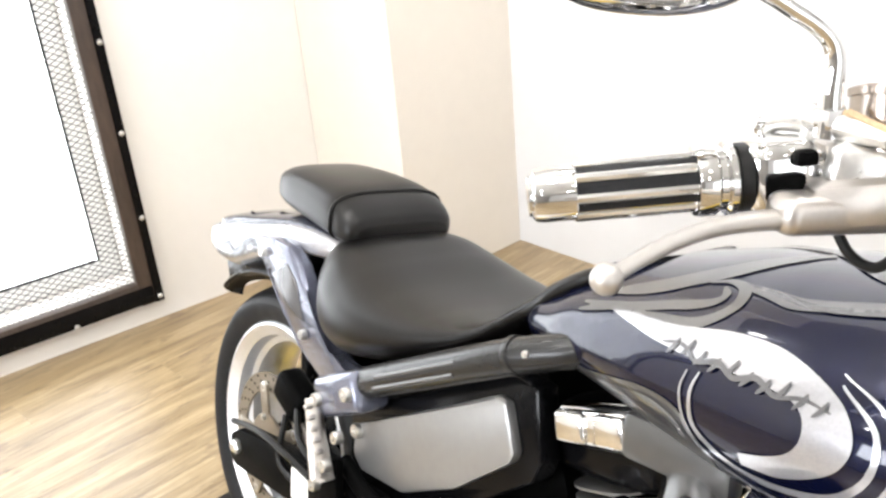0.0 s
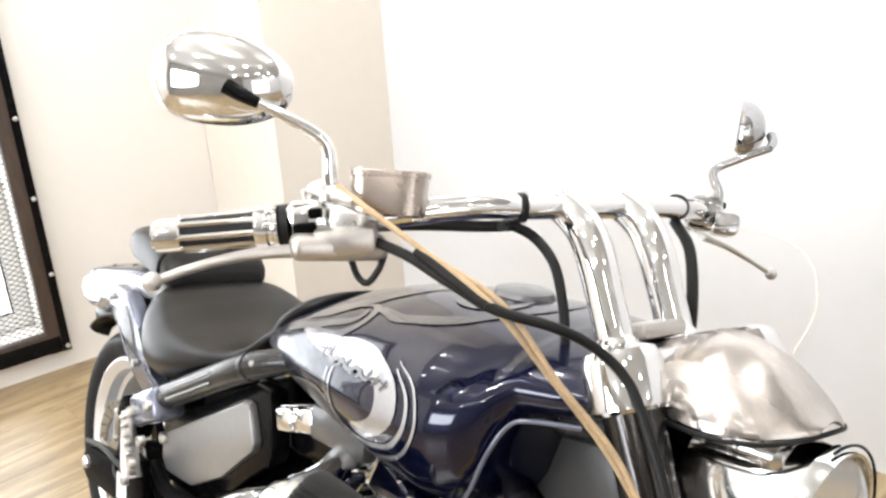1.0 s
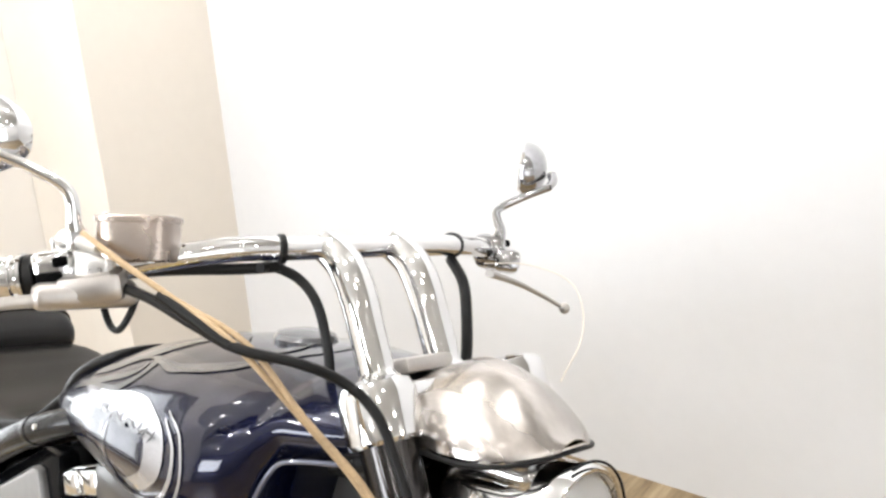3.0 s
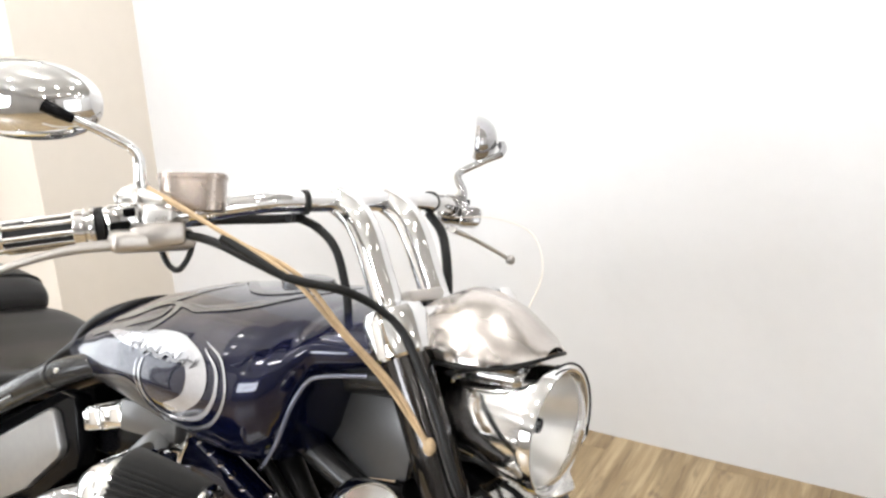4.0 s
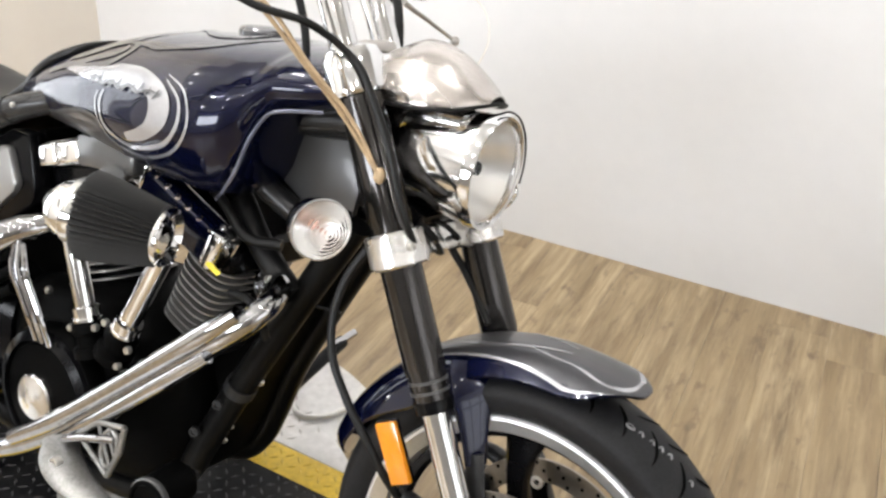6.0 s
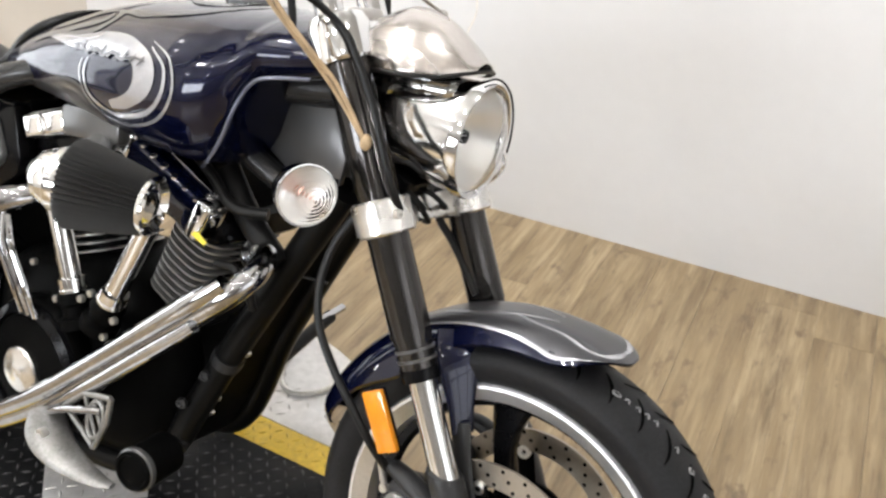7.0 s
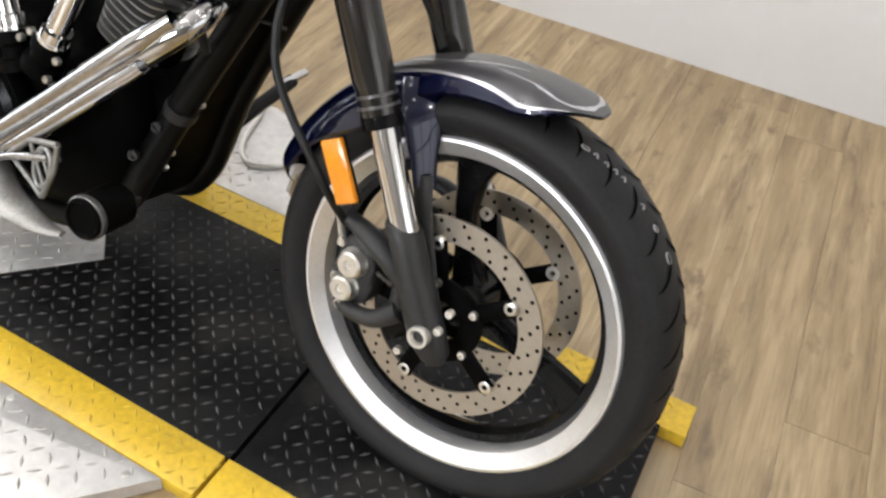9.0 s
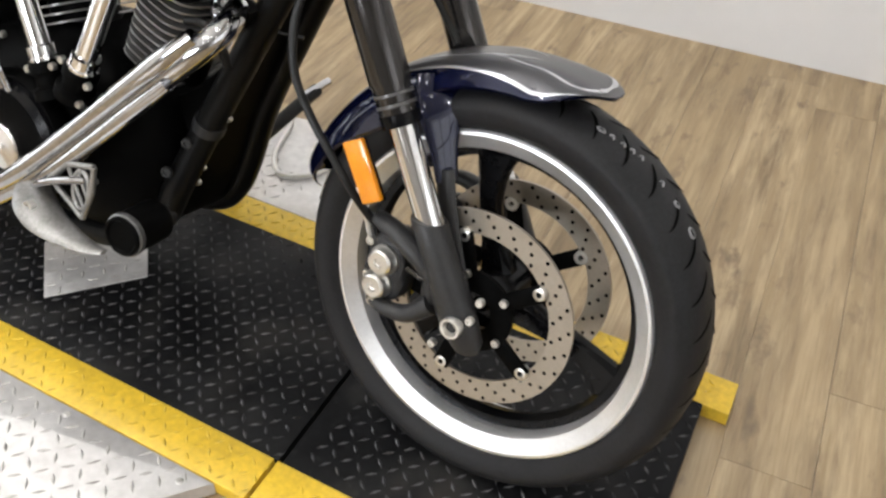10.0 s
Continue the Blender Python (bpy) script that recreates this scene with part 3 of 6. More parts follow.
def bolts(parent, places, axis, r=0.007, h=0.006, material="zinc", name="bolt"):
    for p in places:
        part(name, lathe([(0.0005, h * 0.55), (r * 0.45, h * 0.55), (r * 0.55, h), (r * 0.9, h), (r, h * 0.7), (r, -0.002)], p, axis, 14), M[material], parent)


# wheels
def wheel(name, cx, R, rim_r, half, tyre_half, discs, spokes, label):
    w = empty(name, (cx, 0, R), bike)
    tagged(w, label)
    ax = (0, 1, 0)
    # tyre section from bead to bead over the crown
    r1 = rim_r + 0.5 * (R - rim_r)
    sec = [(rim_r - 0.006, -half + 0.010), (rim_r + 0.004, -half + 0.003), (rim_r + 0.35 * (r1 - rim_r), -0.5 * (half + tyre_half)), (rim_r + 0.75 * (r1 - rim_r), -tyre_half + 0.002)]
    for k in range(25):
        a = math.pi * k / 24
        sec.append((r1 + (R - r1) * math.sin(a) ** 0.9, -tyre_half * math.cos(a)))
    sec += [(r, -y) for r, y in sec[3::-1]]
    tyre = part("tyre", lathe(sec, (0, 0, 0), ax, 96, loop=True), M["rubber"], w, "black road tyre with curved tread grooves")

    def crown_r(y):
        return r1 + (R - r1) * math.sqrt(max(0.0, 1 - (y / tyre_half) ** 2)) ** 0.9

    # tread grooves: black strips painting the shade of curved sipes, a hair proud of the crown, one mesh a side, turned
    # round the wheel
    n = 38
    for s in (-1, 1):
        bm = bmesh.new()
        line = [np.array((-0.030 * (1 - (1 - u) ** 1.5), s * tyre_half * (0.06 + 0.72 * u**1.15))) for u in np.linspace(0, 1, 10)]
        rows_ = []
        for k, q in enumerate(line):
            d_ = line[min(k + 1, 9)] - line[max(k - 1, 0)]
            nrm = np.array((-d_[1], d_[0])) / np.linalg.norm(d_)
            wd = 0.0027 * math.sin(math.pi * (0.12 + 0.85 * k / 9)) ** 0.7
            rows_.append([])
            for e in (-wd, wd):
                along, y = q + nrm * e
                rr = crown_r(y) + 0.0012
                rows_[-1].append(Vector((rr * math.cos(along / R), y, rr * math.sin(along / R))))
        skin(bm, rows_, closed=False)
        first = part("tread_groove", bm, M["recess_shade"], tyre)
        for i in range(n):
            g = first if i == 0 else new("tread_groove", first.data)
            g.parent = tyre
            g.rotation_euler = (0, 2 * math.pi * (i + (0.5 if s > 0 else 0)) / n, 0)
    # rim: polished lips and a black well
    for s in (-1, 1):
        lip = [(rim_r + 0.001, half + 0.002), (rim_r + 0.004, half - 0.002), (rim_r, half - 0.010), (rim_r - 0.026, half - 0.036), (rim_r - 0.028, half - 0.034), (rim_r - 0.0240, half - 0.0105), (rim_r - 0.0220, half - 0.0092), (rim_r - 0.006, half + 0.0005), (rim_r - 0.0035, half + 0.0025)]
        part("rim_lip", lathe([(r, s * y) for r, y in lip], (0, 0, 0), ax, 96, loop=True), M["alloy"], w, "polished aluminium rim lip")
    h2 = half - 0.033
    part("rim_barrel", lathe([(rim_r - 0.028, -h2), (rim_r - 0.028, h2), (rim_r - 0.040, h2 * 0.9), (rim_r - 0.045, 0), (rim_r - 0.040, -h2 * 0.9)], (0, 0, 0), ax, 96, loop=True), M["alloy" if half > 0.06 else "black"], w)
    part("hub", lathe([(0.012, -half * 1.1), (0.036, -half * 1.1), (0.042, -half * 0.7), (0.038, 0), (0.042, half * 0.7), (0.036, half * 1.1), (0.012, half * 1.1)], (0, 0, 0), ax, 40, loop=True), M["black"], w)
    for k in range(spokes):
        a0 = math.radians(100) + 2 * math.pi * k / spokes
        rings = []
        for u in np.linspace(0, 1, 9):
            r = 0.034 + (rim_r - 0.040 - 0.034) * u
            wd = 0.026 - 0.012 * math.sin(math.pi * min(u, 1) * 0.9) + 0.010 * u**4
            th = 0.020 - 0.008 * u
            a = a0 + 0.10 * math.sin(math.pi * u)
            c, t = Vector((math.cos(a), 0, math.sin(a))), Vector((-math.sin(a), 0, math.cos(a)))
            rings.append([c * r + t * (wd * px) + Vector((0, th * py, 0)) for px, py in ((-1, -0.5), (-0.7, -1), (0.7, -1), (1, -0.5), (1, 0.5), (0.7, 1), (-0.7, 1), (-1, 0.5))])
        bm = bmesh.new()
        skin(bm, rings)
        part("spoke", bm, M["black"], w)
    for s, y, ro, ri in discs:
        d = part("brake_disc", lathe([(ro, y - 0.0025), (ro, y + 0.0025), (ri, y + 0.0025), (ri, y - 0.0025)], (0, 0, 0), ax, 96, loop=True), M["disc"], w, "drilled steel brake disc")
        # black spots on both faces paint the dark inside the drilled holes
        bm = bmesh.new()
        for ring_i, rr in enumerate(np.linspace(ri + 0.006, ro - 0.006, 3)):
            cnt = 26
            for k in range(cnt):
                a = 2 * math.pi * (k + ring_i / 3) / cnt
                o = Vector((rr * math.cos(a), y, rr * math.sin(a)))
                for e in (-1, 1):
                    vs = [bm.verts.new(o + Vector((0.0031 * math.cos(b), e * 0.0029, 0.0031 * math.sin(b)))) for b in (2 * math.pi * q / 8 for q in range(8))]
                    bm.faces.new(vs)
        tagged(part("drilled_hole", bm, M["recess_shade"], d), kind="stuff")
        # carrier with arms to the disc's bobbins
        bm = lathe([(0.030, y + s * 0.004), (0.062, y + s * 0.004), (0.062, y + s * 0.010), (0.030, y + s * 0.012)], (0, 0, 0), ax, 40, loop=True)
        arms = [bm]
        for k in range(5):
            a = 2 * math.pi * k / 5 + 0.62
            arms.append(box(0.062, 0.006, 0.026, 0.002, Matrix.Rotation(-a, 4, "Y") @ pose(0.085, y + s * 0.006, 0)))
        part("disc_carrier", join(*arms), M["disc" if half > 0.06 else "matte"], w)
        for k in range(5):
            a = 2 * math.pi * k / 5 + 0.62
            o = Vector((0.111 * math.cos(a), y + s * 0.003, 0.111 * math.sin(a)))
            part("disc_bobbin", lathe([(0.0045, 0.0065), (0.008, 0.0065), (0.0105, 0.005), (0.0105, -0.006), (0.0045, -0.006)], o, (0, s, 0), 18, loop=True), M["zinc"], w)
            o = Vector((0.056 * math.cos(a), y + s * 0.010, 0.056 * math.sin(a)))
            bolts(w, [o], (0, s, 0), 0.006, 0.006)
    return w


FY = 0.006
front_wheel = wheel("front_wheel", 0.0, 0.3125, 0.249, 0.050, 0.061, [(-1, -0.068, 0.149, 0.114), (1, 0.068, 0.149, 0.114)], 3, "front wheel with black spokes and a polished rim")
front_wheel.location.y = FY
rear_wheel = wheel("rear_wheel", -1.645, 0.300, 0.228, 0.074, 0.085, [(-1, -0.092, 0.138, 0.104)], 3, "wide rear wheel with a polished rim")
part("axle", rod((-1.645, -0.165, 0.300), (-1.645, 0.165, 0.300), 0.012), M["zinc"], bike)


# fork: the two legs lie along this line
def leg(z):
    return -0.004 - (z - 0.3125) * 0.5249


FD = Vector((-0.4648, 0, 0.8854))
FORK_Y = 0.106


def fork_point(y, z, ahead=0.0):
    return Vector((leg(z), y, z)) + ahead * Vector((0.8854, 0, 0.4648))


def fork_leg(s):
    y = s * FORK_Y
    f = empty("fork_leg", (0, 0, 0), bike)
    tagged(f, "upside-down fork leg with a dark upper tube and chrome slider")
    top, mid, low = fork_point(y, 0.955), fork_point(y, 0.562), fork_point(y, 0.36)
    n = (top - mid).length
    part("upper_tube", lathe([(0.019, 0), (0.0245, 0), (0.026, 0.004), (0.026, 0.045), (0.0285, 0.055), (0.0285, n * 0.55), (0.0295, n * 0.57), (0.0295, n - 0.002), (0.019, n)], mid, FD, 36, caps=False), M["smoke"], f)
    part("wiper_ring", lathe([(0.0205, -0.006), (0.0270, -0.006), (0.0275, 0.0), (0.0275, 0.010), (0.0205, 0.010)], mid, FD, 36, loop=True), M["black"], f)
    for dz in (0.020, 0.034):
        part("clip_ring", lathe([(0.0258, dz), (0.0270, dz), (0.0270, dz + 0.004), (0.0258, dz + 0.004)], mid, FD, 36, loop=True), M["side_grey"], f)
    part("slider", rod(low, mid, 0.0195, 32), M["chrome"], f, "chrome fork slider")
    # axle lug: a cast boot round the bottom of the slider
    lug = []
    for t, rx, ry in ((0.442, 0.0245, 0.0245), (0.437, 0.027, 0.026), (0.40, 0.027, 0.026), (0.355, 0.029, 0.025), (0.32, 0.032, 0.024), (0.29, 0.030, 0.022), (0.272, 0.018, 0.016)):
        o = fork_point(y, t, 0.0)
        lug.append([o + Vector((rx * math.cos(a), ry * math.sin(a), 0)) for a in (2 * math.pi * k / 24 for k in range(24))])
    bm = bmesh.new()
    skin(bm, [r_ for r_ in lug if r_[0].z < 0.445])
    part("axle_lug", bm, M["cast"], f, "black cast axle lug")
    o = Vector((0.0, s * (FORK_Y + 0.024), 0.3125))
    part("axle_cap", lathe([(0.0085, 0.000), (0.0105, 0.004), (0.0115, 0.007), (0.0145, 0.007), (0.0155, 0.005), (0.0155, -0.01)], o, (0, s, 0), 24), M["zinc"], f)
    # caliper behind the leg
    outline = [(-0.166, 0.330), (-0.164, 0.366), (-0.150, 0.390), (-0.122, 0.396), (-0.104, 0.380), (-0.101, 0.355), (-0.097, 0.325), (-0.104, 0.296), (-0.125, 0.282), (-0.150, 0.284), (-0.164, 0.302)]
    a, b = (s * 0.052, s * 0.104) if s > 0 else (-0.104, -0.052)
    cal = part("caliper", prism(outline, -b, -a, 0.010, SIDE), M["cast"], f, "black four-piston brake caliper")
    part("caliper_arm", tube([(-0.150, s * 0.104, 0.413), (-0.130, s * 0.110, 0.411), (-0.105, s * 0.112, 0.402), (-0.078, s * 0.110, 0.388), (-0.052, s * 0.104, 0.366)], [0.013, 0.0155, 0.0175, 0.0195, 0.021], 18, 6, 0.8), M["cast"], cal)
    part("caliper_arm", tube([(-0.148, s * 0.104, 0.288), (-0.125, s * 0.109, 0.283), (-0.100, s * 0.111, 0.284), (-0.076, s * 0.110, 0.292), (-0.048, s * 0.104, 0.318)], [0.011, 0.0135, 0.0145, 0.0170, 0.021], 18, 6, 0.8), M["cast"], cal)
    part("arm_web", tube([(-0.062, s * 0.102, 0.385), (-0.056, s * 0.104, 0.350), (-0.054, s * 0.102, 0.318)], [0.014, 0.012, 0.014], 16, 6, 0.7), M["cast"], cal)
    part("pad_pin", rod((-0.098, s * 0.100, 0.352), (-0.070, s * 0.100, 0.345), 0.004, 10), M["smoke"], cal)
    bolts(cal, [(-0.158, s * 0.104, 0.375), (-0.160, s * 0.100, 0.318), (-0.140, s * 0.112, 0.286)], (0, s, 0), 0.007, 0.006)
    part("bleed_nipple", rod((-0.158, s * 0.104, 0.374), (-0.172, s * 0.104, 0.410), 0.0050, 10), M["zinc"], cal)
    for px, pz, pr in ((-0.132, 0.354, 0.0200), (-0.138, 0.313, 0.0195)):
        part("piston_cap", lathe([(0.0005, 0.006), (0.006, 0.006), (0.0075, 0.010), (pr - 0.004, 0.010), (pr - 0.001, 0.007), (pr, 0.0), (pr + 0.003, -0.004), (pr + 0.003, -0.014)], (px, s * 0.113, pz), (0, s, 0), 28), M["zinc"], cal, "bright piston cap")
    return f


near_leg, far_leg = fork_leg(-1), fork_leg(1)
bolts(near_leg, [(-0.030, -0.118, 0.268), (0.022, -0.122, 0.33), (0.030, -0.118, 0.36)], (0, -1, 0), 0.006)
# amber reflector on its bracket
refl = box(0.033, 0.010, 0.088, 0.003, pose(-0.170, -0.128, 0.483, 0, -29.5, 0))
part("reflector", refl, M["amber"], near_leg, "amber side reflector")
part("reflector_bracket", box(0.036, 0.006, 0.092, 0.002, pose(-0.171, -0.121, 0.482, 0, -29.5, 0)), M["black"], near_leg)


def clamp(name, z, half_h, ring_r, material, label):
    """A triple clamp: a ring round each leg and a bridge between."""
    bms = []
    for s in (-1, 1):
        c = fork_point(s * FORK_Y, z)
        bms.append(lathe([(0.030, -half_h), (ring_r - 0.003, -half_h), (ring_r, -half_h + 0.003), (ring_r, half_h - 0.003), (ring_r - 0.003, half_h), (0.030, half_h)], c, FD, 40, loop=True))
    c = fork_point(0, z, -0.025)
    bms.append(box(0.062, 2 * FORK_Y - 0.03, half_h * 1.6, 0.006, Matrix.Translation(c) @ Matrix.Rotation(radians(-27.7), 4, "Y")))
    return part(name, join(*bms), M[material], bike, label)


lower_clamp = clamp("lower_clamp", 0.752, 0.0235, 0.040, "bright_alloy", "bright aluminium lower fork clamp")
bolts(lower_clamp, [fork_point(-FORK_Y - 0.02, 0.752, 0.036)], (1, -0.3, 0.4), 0.006)
# top clamp: chrome shrouds over the legs
for s in (-1, 1):
    c = fork_point(s * FORK_Y, 0.962)
    part("top_shroud", lathe([(0.030, -0.030), (0.038, -0.030), (0.041, -0.026), (0.041, 0.018), (0.036, 0.030), (0.020, 0.036), (0.0005, 0.037)], c, FD, 40), M["chrome"], bike, "chrome fork top cap")
part("top_clamp", box(0.075, 0.20, 0.03, 0.008, Matrix.Translation(fork_point(0, 0.972, -0.02)) @ Matrix.Rotation(radians(-27.7), 4, "Y")), M["chrome"], bike, "chrome top clamp")
part("steering_stem", rod(fork_point(0, 0.74, -0.06), fork_point(0, 0.96, -0.06), 0.030, 24), M["black"], bike)


# front mudguard: an arch round the front wheel
def arch(cx, cz, R0, a0, a1, half, drop, thick, n=36, m=14, flare=0.0, nose=0.0):
    """Outer and inner skins of a mudguard between two angles; drop: how far the sides hang down."""
    out, inn = [], []
    for i in range(n + 1):
        u = i / n
        a = radians(a0 + (a1 - a0) * u)
        taper = 1 - 0.55 * max(0, (u - 0.90) / 0.10) ** 2 - 0.42 * max(0, (0.10 - u) / 0.10) ** 3.5
        d_ = drop(u) if callable(drop) else drop
        ro, ri = [], []
        for k in range(m + 1):
            v = -1 + 2 * k / m
            y = half * taper * math.copysign(abs(v) ** 0.8, v)
            rr = R0 - d_ * abs(v) ** 3.0 + flare * max(0, (0.10 - u) / 0.10) ** 2
            av = a + radians(nose) * max(0, (0.12 - u) / 0.12) * abs(v) ** 2.5
            ro.append(Vector((cx + rr * math.cos(av), y, cz + rr * math.sin(av))))
            rr2 = rr - thick
            ri.append(Vector((cx + rr2 * math.cos(av), y * 0.965, cz + rr2 * math.sin(av))))
        out.append(ro + ri[::-1])
    bm = bmesh.new()
    skin(bm, out)
    return bm


guard = part("front_mudguard", arch(0.0, 0.3125, 0.350, 71.5, 168, 0.072, lambda u: (0.034 + 0.03 * math.exp(-((u - 0.62) / 0.16) ** 2)) * (0.22 + 0.78 * min(1.0, u / 0.16)), 0.004, nose=6.0), M["navy"], bike, "navy front mudguard with grey flames")
guard.location.y = FY


def guard_point(a, v, lift=0.0012):
    """A point on the mudguard's skin: angle in degrees, v across from -1 to 1."""
    u = max(0.0, (a - 71.5) / 96.5)
    taper = 1 - 0.55 * max(0, (u - 0.90) / 0.10) ** 2 - 0.42 * max(0, (0.10 - u) / 0.10) ** 3.5
    d_ = (0.034 + 0.03 * math.exp(-((u - 0.62) / 0.16) ** 2)) * (0.22 + 0.78 * min(1.0, u / 0.16))
    rr = 0.350 - d_ * abs(v) ** 3 + lift
    a = a + 6.0 * max(0, (0.12 - u) / 0.12) * abs(v) ** 2.5
    y = 0.072 * taper * math.copysign(abs(v) ** 0.8, v)
    return Vector((rr * math.cos(radians(a)), y, 0.3125 + rr * math.sin(radians(a))))


def ribbon(path, width, place, n_across=4, per=8, taper=True):
    """A painted band along a path of surface coordinates, laid on the surface by place(a, b)."""
    p = spline(path, per)
    rows_ = []
    for i, q in enumerate(p):
        d = p[min(i + 1, len(p) - 1)] - p[max(i - 1, 0)]
        nrm = np.array([-d[1], d[0]])
        nrm = nrm / (np.linalg.norm(nrm) + 1e-9)
        u = i / (len(p) - 1)
        wd = width * (math.sin(math.pi * min(0.97, max(0.03, u))) ** 0.5 if taper else 1)
        rows_.append([place(*(q + nrm * wd * (k / n_across - 0.5))) for k in range(n_across + 1)])
    bm = bmesh.new()
    skin(bm, rows_, closed=False)
    return bm


gp = lambda a, b: guard_point(a * 60, b)
EDGE = [(1.197, 0.66), (1.24, 0.80), (1.32, 0.88), (1.42, 0.93), (1.52, 0.88), (1.62, 0.82), (1.75, 0.76), (1.92, 0.66), (2.10, 0.50), (2.26, 0.22)]


def field(near, far, lift, n=14):
    """A painted field across the mudguard between two lines."""
    a_, b_ = spline(near, 6), spline(far, 6)
    bm = bmesh.new()
    skin(bm, [[guard_point(*((p + (q - p) * k / n) * np.array((60, 1))), lift) for k in range(n + 1)] for p, q in zip(a_, b_)], closed=False)
    return bm


part("flame_field", field([(a, -v) for a, v in EDGE], EDGE, 0.0006), M["guard_grey"], guard, "dark grey painted flame over the crown")
for e in (-1, 1):
    for path, wd in (
        ([(a, e * v) for a, v in EDGE], 0.050),
        ([(1.66, e * 0.30), (1.55, e * 0.44), (1.44, e * 0.46), (1.34, e * 0.58), (1.27, e * 0.52), (1.245, e * 0.28), (1.240, 0.0)], 0.040),
        ([(1.95, e * 0.30), (1.78, e * 0.42), (1.62, e * 0.26), (1.50, e * 0.10)], 0.040),
    ):
        part("flame_stripe", ribbon(path, wd, gp), M["silver_paint"], guard, "silver-grey painted flame line")
# stays from the mudguard to the fork lugs
for s in (-1, 1):
    y = FY + s * 0.0740
    stay = part("mudguard_stay", tube([(-0.122, FY + s * 0.052, 0.615), (-0.112, FY + s * 0.062, 0.597), (-0.103, FY + s * 0.0690, 0.575), (-0.094, FY + s * 0.072, 0.550), (-0.084, y, 0.520), (-0.074, y, 0.485)], [0.030, 0.033, 0.031, 0.025, 0.019, 0.016], 20, 6, 0.14), M["navy"], bike, "navy painted mudguard stay")
    part("stay_foot", tube([(-0.080, y, 0.500), (-0.064, y + s * 0.004, 0.45), (-0.040, y + s * 0.006, 0.39), (-0.016, y + s * 0.006, 0.330)], [0.015, 0.014, 0.012, 0.011], 14, 6, 0.45), M["cast"], stay)


# fuel tank
TX = [-1.03, -0.99, -0.93, -0.86, -0.78, -0.70, -0.62, -0.55, -0.51, -0.485, -0.468, -0.455, -0.44, -0.40, -0.365, -0.335]
TT = [0.804, 0.842, 0.880, 0.910, 0.936, 0.955, 0.967, 0.975, 0.977, 0.978, 0.978, 0.978, 0.977, 0.974, 0.967, 0.955]
TB = [0.764, 0.760, 0.758, 0.756, 0.750, 0.744, 0.738, 0.740, 0.750, 0.768, 0.800, 0.850, 0.884, 0.894, 0.904, 0.915]
TM = [0.786, 0.796, 0.807, 0.819, 0.831, 0.841, 0.848, 0.852, 0.858, 0.866, 0.880, 0.905, 0.922, 0.928, 0.934, 0.938]
TW = [0.100, 0.134, 0.158, 0.177, 0.195, 0.208, 0.216, 0.217, 0.210, 0.200, 0.186, 0.172, 0.160, 0.146, 0.130, 0.112]


def tank_at(x):
    return tuple(interp(TX, T, x) for T in (TT, TB, TM, TW))


def tank_point(x, z, lift=0.0012):
    """A point on the near (right-hand) flank of the tank."""
    zt, zb, zm, w = tank_at(x)
    if z >= zm:
        q = min(0.999, (z - zm) / (zt - zm))
        y = w * (1 - q**2.1) ** (1 / 2.1)
    else:
        q = min(0.999, (zm - z) / (zm - zb))
        y = w * (0.45 + 0.55 * math.sqrt(1 - q**2))
    return Vector((x, -(y + lift), z + (0.6 * lift if z > zm else 0)))


def tank_mesh():
    rings = []
    for x in spline([(q,) for q in TX], 4):
        x = float(x[0])
        zt, zb, zm, w = tank_at(x)
        ring = []
        for k in range(48):
            a = 2 * math.pi * k / 48
            c, s = math.cos(a), math.sin(a)
            if s >= 0:
                y = w * math.copysign(abs(c) ** (2 / 2.1), c)
                z = zm + (zt - zm) * abs(s) ** (2 / 2.1)
            else:
                y = w * math.copysign(1, c) * (0.45 + 0.55 * abs(c)) if abs(c) > 0.05 else w * 0.45 * c / 0.05
                z = zm - (zm - zb) * abs(s)
            ring.append(Vector((x, y, z)))
        rings.append(ring)
    bm = bmesh.new()
    skin(bm, rings)
    return bm


tank = part("fuel_tank", tank_mesh(), M["navy"], bike, "glossy navy teardrop fuel tank with silver flames", 50)


def tp(lift):
    return lambda x, z: tank_point(x, z, lift)


def band(outer, inner, place, n=7):
    """A painted field between two lines of surface coordinates."""
    a, b = spline(outer, 8), spline(inner, 8)
    bm = bmesh.new()
    skin(bm, [[place(*(p + (q - p) * k / n)) for k in range(n + 1)] for p, q in zip(a, b)], closed=False)
    return bm


CRESCENT = [(-0.850, 0.868), (-0.758, 0.884), (-0.694, 0.901), (-0.636, 0.905), (-0.582, 0.891), (-0.561, 0.866), (-0.571, 0.838), (-0.610, 0.812), (-0.652, 0.801)]
HOLLOW = [(-0.846, 0.864), (-0.752, 0.866), (-0.694, 0.872), (-0.650, 0.877), (-0.613, 0.875), (-0.601, 0.859), (-0.607, 0.839), (-0.628, 0.824), (-0.656, 0.812)]
part("flame_field", band(CRESCENT, HOLLOW, tp(0.0012)), M["silver_paint"], tank, "silver painted crescent flame")
for path, wd in (
    ([(-0.708, 0.862), (-0.712, 0.839), (-0.700, 0.808), (-0.653, 0.793), (-0.580, 0.811), (-0.546, 0.844), (-0.548, 0.880), (-0.586, 0.901)], 0.0065),
    ([(-0.722, 0.858), (-0.724, 0.836), (-0.709, 0.802), (-0.676, 0.783), (-0.615, 0.785), (-0.552, 0.812), (-0.528, 0.855), (-0.545, 0.893), (-0.590, 0.908)], 0.0045),
):
    part("flame_stripe", ribbon(path, wd, tp(0.0016)), M["silver_paint"], tank, "silver painted flame line")
